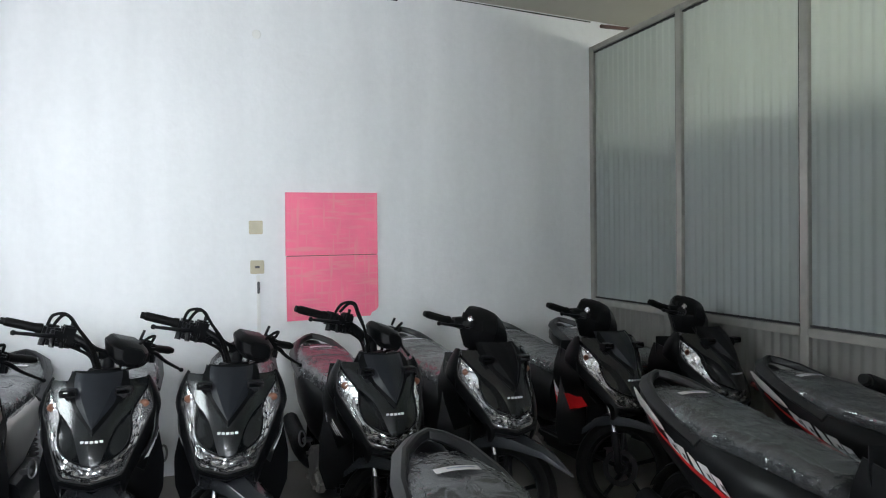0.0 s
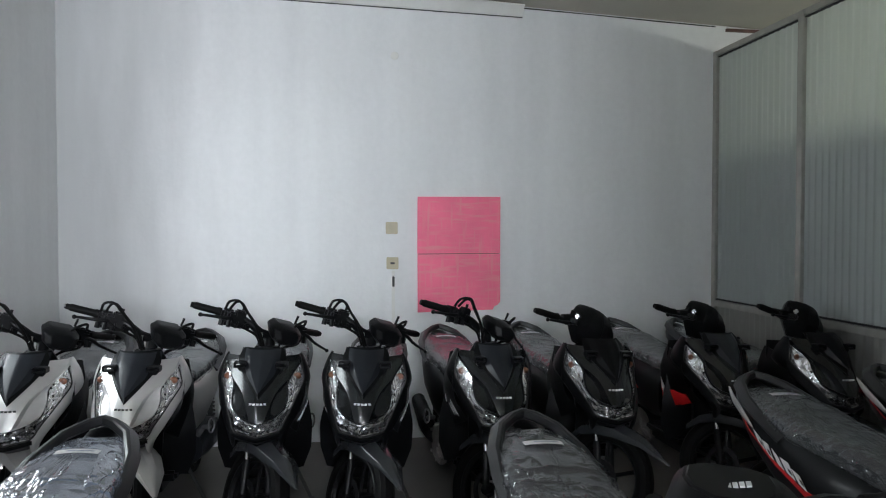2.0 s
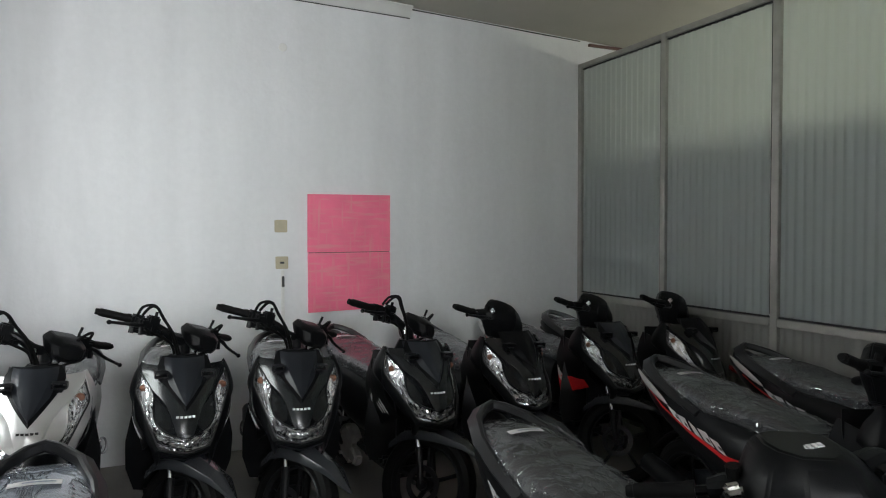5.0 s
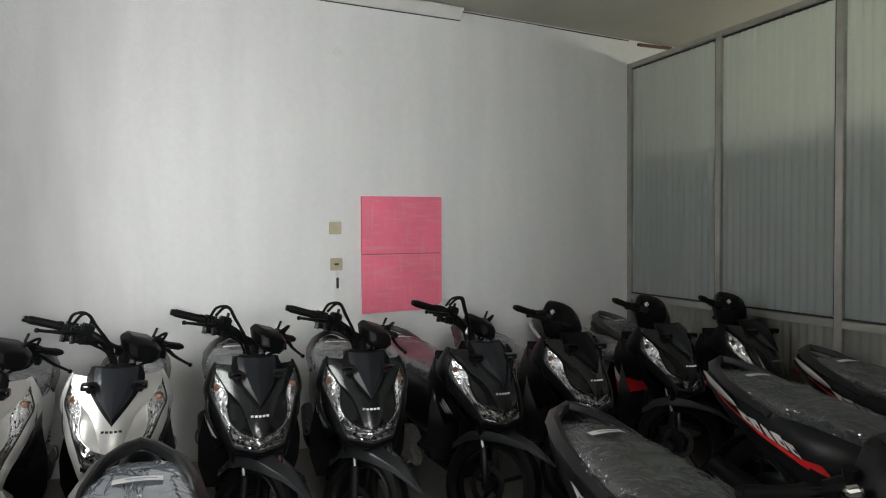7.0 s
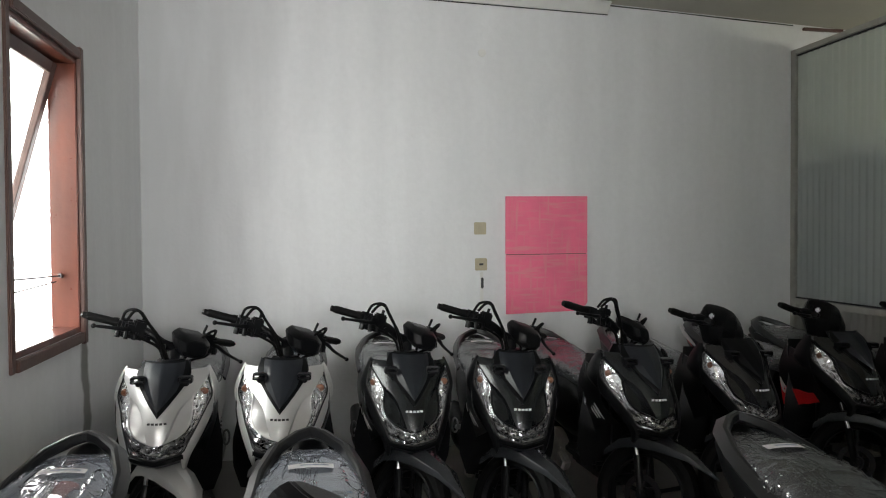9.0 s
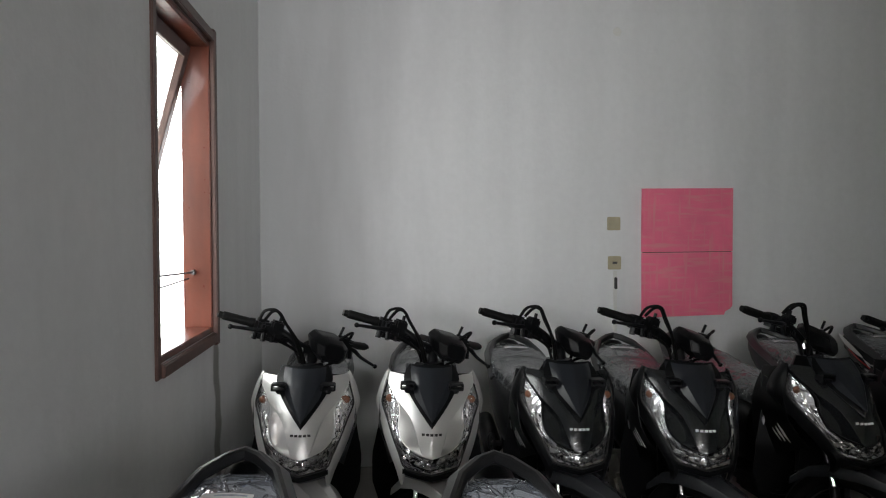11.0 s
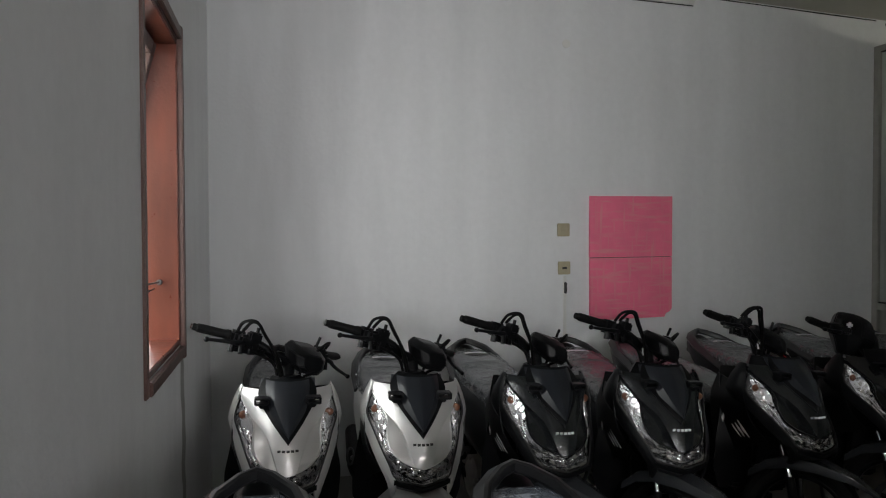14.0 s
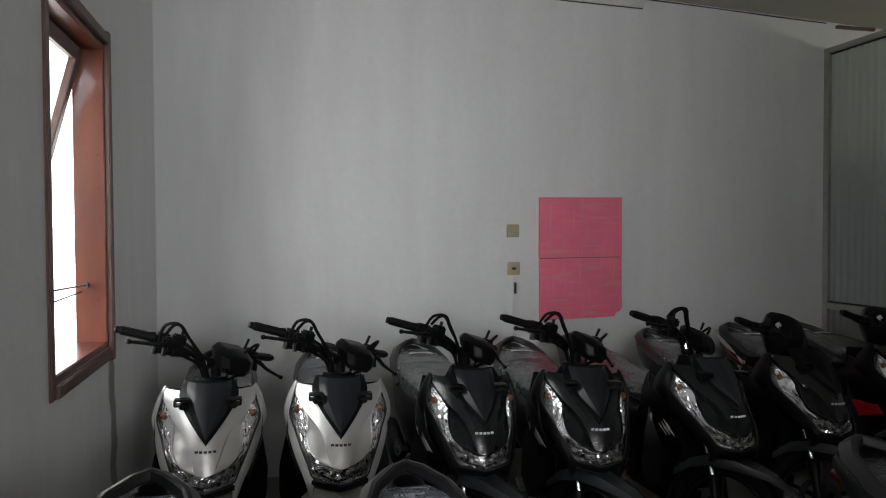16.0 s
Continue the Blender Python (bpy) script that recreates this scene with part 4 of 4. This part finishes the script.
def build_cables(k):
    sets = [
        [(-0.20, 0.33, 1.045), (-0.195, 0.30, 1.085), (-0.175, 0.285, 1.088), (-0.14, 0.285, 1.05), (-0.075, 0.285, 0.985), (-0.02, 0.285, 0.89)],
        [(-0.22, 0.335, 1.04), (-0.225, 0.305, 1.08), (-0.195, 0.27, 1.095), (-0.155, 0.272, 1.06), (-0.095, 0.275, 0.995), (-0.03, 0.285, 0.89)],
        [(-0.18, 0.345, 1.00), (-0.15, 0.33, 0.978), (-0.11, 0.322, 0.968), (-0.06, 0.315, 0.945), (-0.03, 0.30, 0.88)],
        [(0.17, 0.33, 1.045), (0.15, 0.29, 1.075), (0.10, 0.27, 1.05), (0.05, 0.28, 0.97), (0.03, 0.285, 0.87)],
        [(0.185, 0.34, 0.99), (0.15, 0.31, 0.95), (0.08, 0.30, 0.92), (0.03, 0.29, 0.86)],
    ]
    pts = [(x - 0.042 * min(1, max(0, -x / 0.19)), y, z) for x, y, z in sets[k]]
    return tube(pts, 0.0062, 8, 22)


def build_meter():
    """Six-sided meter housing with its flat front facet."""
    def ring(y, w, h, zc):
        p = [(-0.62, 1), (0.62, 1), (1, 0.45), (0.85, -0.55), (0.5, -1), (-0.5, -1), (-0.85, -0.55), (-1, 0.45)]
        return [vec(w * a, y + 0.28 * h * b, zc - 0.010 + 0.80 * h * b) for a, b in p]
    bm = loft([ring(0.235, 0.052, 0.038, 0.982), ring(0.258, 0.078, 0.058, 0.984), ring(0.295, 0.086, 0.064, 0.990), ring(0.345, 0.080, 0.058, 1.003), ring(0.375, 0.060, 0.04, 1.010)])
    bmesh.ops.bevel(bm, geom=bm.edges[:], offset=0.003, segments=2, affect="EDGES")
    tube([(0.055, 0.32, 1.04), (0.058, 0.315, 1.078)], 0.006, 8, None, bm)
    return bm


def build_collar():
    return tube([(-0.03, 0.30, 0.935), (-0.03, 0.31, 0.965), (-0.03, 0.312, 0.97)], [0.012, 0.012, 0.008], 12)


COVER = STEER @ Matrix.Translation((0, 0.02, 0.0))
HOOD = [(0.850, 0.105, 0.240, 0.37), (0.895, 0.140, 0.222, 0.39), (0.930, 0.152, 0.210, 0.41), (0.972, 0.130, 0.214, 0.415), (1.022, 0.098, 0.240, 0.41), (1.040, 0.074, 0.262, 0.40)]
PLAN = [(-0.42, 0), (0.42, 0), (0.86, 0.22), (1, 0.5), (0.92, 0.85), (0.5, 1), (-0.5, 1), (-0.92, 0.85), (-1, 0.5), (-0.86, 0.22)]


def build_cover():
    """Handlebar cover of the covered model: a flat-topped angular hood on a narrow neck."""
    bm = loft([[vec(w * a, y0 + (y1 - y0) * b, z + 0.06 * (y0 + (y1 - y0) * b - 0.3) - 0.24 * w * a * (z - 0.85) / 0.19) for a, b in PLAN] for z, w, y0, y1 in HOOD])
    bmesh.ops.bevel(bm, geom=bm.edges[:], offset=0.005, segments=2, affect="EDGES")
    for s in (-1, 1):
        tube([(s * 0.10, 0.345, 0.962), (s * 0.15, 0.375, 0.960), (s * 0.180, 0.390, 0.957)], [0.034, 0.030, 0.022], 12, None, bm)
        box((s * 0.152, 0.318, 0.955), (0.05, 0.045, 0.032), 0.006, None, bm)
    return bm


def build_hood_bars():
    """Plain bars in place of lettering on the flat top of the hood."""
    bm = bmesh.new()
    for i in range(6):
        box((-0.027 + i * 0.0108, 0.315, 1.0405), (0.0082, 0.020, 0.003), 0, None, bm)
    return bm


def build_stand():
    return tube([(0.10, 0.62, 0.28), (0.17, 0.66, 0.12), (0.215, 0.68, 0.02), (0.235, 0.67, 0.012)], 0.010, 8)


def build_engine():
    bm = loft([ring_y(0.72, 0.09, 0.22, 0.38, 16), ring_y(0.95, 0.10, 0.19, 0.40, 16), ring_y(1.2, 0.09, 0.17, 0.36, 16), ring_y(1.32, 0.06, 0.20, 0.32, 16)])
    moved(bm, Matrix.Translation((0.085, 0, 0)))
    return bm


def build_engine_cover():
    """Cast crankcase cover with a raised rim and bolt bosses, low on the throttle side."""
    bm = loft([[vec(-0.085 - d, 0.84 + r * 1.25 * math.cos(a), 0.245 + r * math.sin(a)) for a in [2 * math.pi * k / 20 for k in range(20)]] for d, r in ((0, 0.105), (0.045, 0.105), (0.055, 0.092), (0.050, 0.080), (0.062, 0.060), (0.066, 0.022))])
    for k in range(5):
        a = 0.4 + 2 * math.pi * k / 5
        tube([(-0.115, 0.84 + 0.122 * math.cos(a), 0.245 + 0.098 * math.sin(a)), (-0.148, 0.84 + 0.122 * math.cos(a), 0.245 + 0.098 * math.sin(a))], 0.011, 8, None, bm)
    box((-0.13, 0.70, 0.21), (0.05, 0.10, 0.07), 0.012, Matrix.Rotation(radians(24), 3, "X"), bm)
    return bm


def build_foot_peg(side):
    """Folded pillion rest: an oval metal loop on a short bracket."""
    pts = []
    for k in range(17):
        a = 2 * math.pi * k / 16
        pts.append((side * (0.205 + 0.016 * math.cos(a)), 0.78 + 0.010 * math.sin(a), 0.412 + 0.036 * math.sin(a)))
    bm = tube(pts, 0.0055, 8)
    box((side * 0.178, 0.79, 0.400), (0.05, 0.03, 0.022), 0.005, None, bm)
    return bm


def build_exhaust():
    return tube([(-0.12, 0.82, 0.24), (-0.145, 0.95, 0.25), (-0.15, 1.05, 0.29), (-0.15, 1.38, 0.36)], [0.02, 0.03, 0.052, 0.045], 14, 16)


def build_shock():
    bm = tube([(0.12, 1.16, 0.32), (0.12, 1.13, 0.62)], 0.014, 10)
    pts = [(0.12 + 0.03 * math.cos(k * 0.6), 1.157 - k * 0.00024 * 8 / 2 + 0.03 * math.sin(k * 0.6) * 0.3, 0.35 + 0.0025 * k) for k in range(96)]
    return tube(pts, 0.005, 5, None, bm)


def build_rear_guard():
    rows = []
    for k in range(14):
        a = radians(60 + 95 * k / 13)
        rows.append([vec(0.05 * (j / 4 - 1), RX[1] - 0.29 * math.cos(a), RX[2] + (0.29 - 0.02 * abs(j / 4 - 1) ** 2) * math.sin(a)) for j in range(9)])
    return shell(rows, 0.004)


def badge_bars(count, width, height):
    """Plain bars in place of the maker's lettering on the nose."""
    bm = bmesh.new()
    step = width / count
    for i in range(count):
        x = -width / 2 + step * (i + 0.5)
        p = nose(x, 0.70, 0.0195 + 0.05 * max(0, 0.055 - abs(x)))
        box((p.x, p.y, p.z), (step * 0.72, 0.003, height), 0, None, bm)
    return bm


LABELS = {"silver": "silver white scooter with a dark visor and film-wrapped seat",
          "black": "gloss black scooter with a dark visor and film-wrapped seat",
          "covered": "black scooter with a covered handlebar and film-wrapped seat",
          "red": "black scooter with red white graphics and film-wrapped seat"}


def scooter(look_kind, covered, graphics=""):
    paint = {"silver": SILVER, "black": PANELGREY}.get(look_kind, BLACKGLOSS)
    wing = SILVER if look_kind == "silver" else BLACKPLASTIC
    root = tagged(new("scooter"), LABELS[look_kind], "scooter", "scooters parked in rows")

    def add(name, key, build, mat, parent=None, label=""):
        return part(name, cached(key, build), mat, parent or root, label)

    add("front_panel", "front_panel", build_center, paint)
    add("front_cowl", "front_cowl", build_cowl, wing)
    add("chin_lip", "chin_lip", build_chin, BLACKPLASTIC)
    for s, tag in ((-1, "r"), (1, "l")):
        lamp = add("headlight", "reflector_" + tag, lambda: build_reflector(s), REFLECTOR, None, "clear wraparound headlight with a faceted reflector")
        add("low_beam", "low_beam_" + tag, lambda: build_reflector(s, True), SMOKED, lamp, "dim smoked low beam chamber")
        add("housing", "housing_" + tag, lambda: build_housing(s), BLACKPLASTIC, lamp)
        add("lens", "lens_" + tag, lambda: shell(lamp_strip(s, 0.003, 0.0, 30, 5), 0.0), LENS, lamp, "clear lens")

        def amber():
            bm = bmesh.new()
            bmesh.ops.create_icosphere(bm, subdivisions=3, radius=0.019, matrix=Matrix.Translation(nose(s * 0.157, 0.790, -0.014)) @ Matrix.Diagonal((1.0, 0.5, 0.85, 1)))
            return bm
        add("indicator", "amber_" + tag, amber, AMBER, lamp, "amber indicator bulb")
        add("bezel", "bezel_" + tag, lambda: tube([nose(s * x, z, 0.004) for x, z in flat_spline(INNER, 24)], 0.0035, 6), BLACKPLASTIC if look_kind != "silver" else SILVER, lamp)
        add("gasket", "gasket_" + tag, lambda: tube([nose(s * x, z, 0.004) for x, z in flat_spline(OUTER, 30)], 0.0036, 6), GASKET, lamp, "thin black seal round the lamp")
        add("mirror_mount", "lug_" + tag, lambda: build_lug(s), BLACKPLASTIC)
        add("side_wing", "flank_" + tag, lambda: build_flank(s), BLACKPLASTIC)
        add("fork_tube", "fork_" + tag, lambda: moved(build_fork(s), STEER), CHROME)
        add("fork_leg", "forklow_" + tag, lambda: moved(build_fork_low(s), STEER), BLACKPLASTIC)
    add("badge", "badge", lambda: badge_bars(5, 0.078, 0.0085), INK if look_kind == "silver" else WHITEDECAL, None, "plain badge bars")
    add("visor_base", "visor_base", build_visor_base, BLACKPLASTIC)
    add("visor", "visor", build_visor, GREYPLASTIC if look_kind != "covered" else BLACKPLASTIC, None, "dark pointed visor")
    add("leg_shield", "leg_shield", build_shield, BLACKPLASTIC)
    add("floorboard", "floorboard", build_floorboard, BLACKPLASTIC)
    add("side_body", "side_body", build_body, SILVER if look_kind == "silver" else FLANKBLACK)
    add("tail", "tail", build_tail, BLACKPLASTIC)
    add("tail_light", "tail_light", build_taillight, REDLENS, None, "red tail light")
    seat = add("seat", "seat", build_seat, SEATVINYL)
    film = add("plastic_cover", "plastic_cover", build_film, FILM, seat, "wrinkled clear plastic film")
    film.visible_shadow = False
    lab = add("paper_label", "paper_label", lambda: strip(-0.064, 0.064, 1.274, 1.306, 0.018), PAPER, seat, "white paper label strip")
    add("print_bar", "print_bar", lambda: strip(-0.030, 0.050, 1.286, 1.293, 0.0195), PRINT, lab, "faded blue grey print bar")
    add("grab_rail", "grab_rail", build_rail, RAIL)
    fw = add("front_wheel", "front_rim", lambda: moved(build_rim(AX), STEER), BLACKPLASTIC)
    for k in range(5):
        add("spoke", "front_spoke%d" % k, lambda: moved(build_spoke(AX, k), STEER), BLACKPLASTIC, fw)
    add("hub", "front_hub", lambda: moved(build_hub(AX), STEER), BLACKPLASTIC, fw)
    add("tyre", "front_tyre", lambda: moved(build_tyre(AX), STEER), RUBBER, fw)
    add("brake_disc", "front_disc", lambda: moved(build_disc(AX), STEER), DISC, fw)
    rw = add("rear_wheel", "rear_rim", lambda: build_rim(RX), BLACKPLASTIC)
    for k in range(5):
        add("spoke", "rear_spoke%d" % k, lambda: build_spoke(RX, k), BLACKPLASTIC, rw)
    add("hub", "rear_hub", lambda: build_hub(RX), BLACKPLASTIC, rw)
    add("tyre", "rear_tyre", lambda: build_tyre(RX), RUBBER, rw)
    add("front_fender", "front_fender", lambda: moved(build_fender(), STEER), SILVER if look_kind == "silver" else FENDERGREY)
    add("rear_fender", "rear_fender", build_rear_guard, BLACKPLASTIC)
    add("engine", "engine", build_engine, GREYPLASTIC)
    add("engine_cover", "engine_cover", build_engine_cover, CASTALU, None, "grey cast engine cover")
    for s, tag in ((-1, "r"), (1, "l")):
        add("foot_peg", "foot_peg_" + tag, lambda: build_foot_peg(s), STEEL, None, "folded steel pillion rest")
    add("exhaust", "exhaust", build_exhaust, BLACKPLASTIC)
    add("shock_absorber", "shock", build_shock, STEEL)
    add("side_stand", "side_stand", build_stand, STEEL)
    drop, low = (0.048, "_low") if covered else (0.0, "")
    bar = add("handlebar", "handlebar" + low, lambda: moved(build_bar(drop), STEER), BLACKPLASTIC)
    for s, tag in ((-1, "r"), (1, "l")):
        add("grip", "grip_" + tag + low, lambda: moved(build_grip(s), swept(s, drop)), RUBBER, bar)
        add("lever", "lever_" + tag + low, lambda: moved(build_lever(s), swept(s, drop)), BLACKPLASTIC, bar)
        if look_kind == "silver":
            add("bar_end", "bar_end_" + tag, lambda: moved(tube([(s * 0.350, 0.4055, 1.03), (s * 0.358, 0.407, 1.03)], 0.0115, 12), swept(s, drop)), CHROME, bar)
        if not covered:
            add("switch_box", "switch_" + tag, lambda: moved(build_switchbox(s), swept(s, drop)), BLACKPLASTIC, bar)
    if covered:
        add("handlebar_cover", "handlebar_cover", lambda: moved(build_cover(), COVER), BLACKPLASTIC)
        add("chrome_clip", "chrome_clip", lambda: moved(box((-0.158, 0.306, 0.985), (0.036, 0.026, 0.026), 0.007), COVER), CHROME)
        add("mirror_cap", "mirror_cap", lambda: moved(tube([(-0.135, 0.36, 0.975), (-0.135, 0.355, 1.012)], 0.016, 10), COVER), RUBBER)
    else:
        add("meter", "meter", lambda: moved(build_meter(), STEER @ Matrix.Translation((0.050, 0.020, 0.0))), BLACKPLASTIC)
        add("stem_collar", "stem_collar", build_collar, CHROME, None, "small chrome collar on the steering stem")
        for k in range(5):
            add("cable", "cable_%d" % k, lambda: moved(build_cables(k), STEER @ Matrix.Translation((0, 0.03, -0.012))), RUBBER, bar)
    def lettering(s, tag):
        for q in range(5):
            a0 = 0.87 + 0.066 * q
            wide = (0.046, 0.050, 0.040, 0.052, 0.058)[q]
            add("white_graphic", "gfx_b%d" % q + tag, lambda: body_patch(s, (a0, a0 + wide), (0.03, 0.04), (0.21 + 0.05 * (q % 2), 0.20 + 0.03 * (q % 3)), 4, 0.006, 0.05), WHITEDECAL, None, "white flank lettering bar")
            if q != 2:
                add("ink_graphic", "gfx_k%d" % q + tag, lambda: body_patch(s, (a0 + 0.016, a0 + 0.030), (0.09, 0.09), (0.15, 0.15), 3, 0.0085, 0.016), INK, None, "black gap in the flank lettering")

    if graphics == "white":
        for s, tag in ((-1, "r"), (1, "l")):
            lettering(s, tag)
    if graphics == "red":
        for s, tag in ((-1, "r"), (1, "l")):
            add("red_graphic", "gfx_a" + tag, lambda: body_patch(s, (0.84, 1.42), (-0.13, 0.02), (-0.02, 0.08), 14), REDDECAL, None, "red flank stripe")
            add("red_graphic", "gfx_h" + tag, lambda: body_patch(s, (0.74, 0.84), (-0.10, -0.06), (0.10, 0.02), 6, 0.005, 0.05), REDDECAL, None, "red flank flare")
            lettering(s, tag)
            add("tail_trim", "tail_trim_" + tag, lambda: build_tail_trim(s), SILVER, None, "silver crescent tail trim")
            add("red_graphic", "gfx_c" + tag, lambda: flank_patch(s, 0.20, 0.98, 0.74, 0.96, -0.10), REDDECAL, None, "red front graphic")
            add("white_graphic", "gfx_d" + tag, lambda: flank_patch(s, 0.74, 0.97, 0.70, 0.82, -0.16), WHITEDECAL, None, "white front graphic")
    elif look_kind == "black":
        for s, tag in ((-1, "r"), (1, "l")):
            for q in range(3):
                add("white_graphic", "gfx_e%d" % q + tag, lambda: flank_patch(s, 0.24 + 0.08 * q, 0.29 + 0.085 * q, 0.66 + 0.04 * q, 0.80 - 0.01 * q, -0.10), WHITEDECAL, None, "feather of a white emblem")
            for q in range(5):
                add("white_graphic", "gfx_g%d" % q + tag, lambda: flank_patch(s, 0.60 + 0.05 * q, 0.635 + 0.05 * q, 0.60 + 0.035 * q, 0.645 + 0.035 * q, 0.03), WHITEDECAL, None, "small white lettering bar")
    return root


def stand(root, x, y, turn, lean=2.0, z=0.0):
    """Pose that sets the nose badge over (x, y), leaning on the side stand."""
    m = Matrix.Translation((x, y, z)) @ Matrix.Rotation(radians(turn), 4, "Z") @ Matrix.Translation((-0.70 * math.sin(radians(lean)), 0, 0)) @ Matrix.Rotation(radians(lean), 4, "Y")
    root.matrix_basis = m
    return m


# back row against the wall: look, covered, graphics, badge x, badge y, turn
ROW = [
    ("silver", False, "", -1.145, 2.775, 1.5), ("silver", False, "", -0.664, 2.735, -2.0),
    ("black", False, "", -0.107, 2.745, -0.7), ("black", False, "", 0.353, 2.675, -6.5), ("black", False, "", 0.998, 2.70, 3.0),
    ("covered", True, "", 1.57, 2.77, 2.5), ("red", True, "red", 2.27, 2.87, 2.5), ("covered", True, "", 2.84, 2.80, 6.0),
]
# row in front of it
FRONT = [
    ("covered", True, "", -1.235, 0.66, 0.0), ("covered", True, "", -0.545, 0.555, 0.0),
    ("covered", True, "white", 0.900, 0.43, 0.5), ("red", True, "red", 2.03, 0.915, -2.0), ("red", True, "red", 2.72, 0.99, -2.0),
]
made = {}
# the handlebar of the middle one in front is turned the other way
LOW = Matrix.Translation((0.034, 0.281, 0.945)) @ Matrix.Rotation(radians(-66), 4, RAKE) @ Matrix.Translation((0, -0.37, -0.95))
for rows in (ROW, FRONT):
    for kind, covered, gfx, x, y, turn in rows:
        key = (kind, covered, gfx)
        if key in made:
            ob = copy_thing(made[key], Matrix())
        else:
            ob = made[key] = scooter(*key)
        stand(ob, x, y, turn)
        if rows is FRONT and x < 0:
            # these two get a smoother film with a stronger, bluish haze
            for child in ob.children_recursive:
                if child.name.startswith("plastic_cover"):
                    child.data = cached("plastic_cover_smooth", lambda: build_film(0.65))
                    child.material_slots[0].link = "OBJECT"
                    child.material_slots[0].material = PALEFILM
                    child["label"] = "wrinkled plastic film with a pale bluish haze"
        if gfx == "white":
            for child in ob.children:
                if child.name.split(".")[0] in ("handlebar", "handlebar_cover", "chrome_clip", "mirror_cap"):
                    child.matrix_basis = LOW
            bars = part("badge", cached("hood_bars", lambda: moved(build_hood_bars(), COVER)), WHITEDECAL, ob, "plain badge bars")
            bars.matrix_basis = LOW
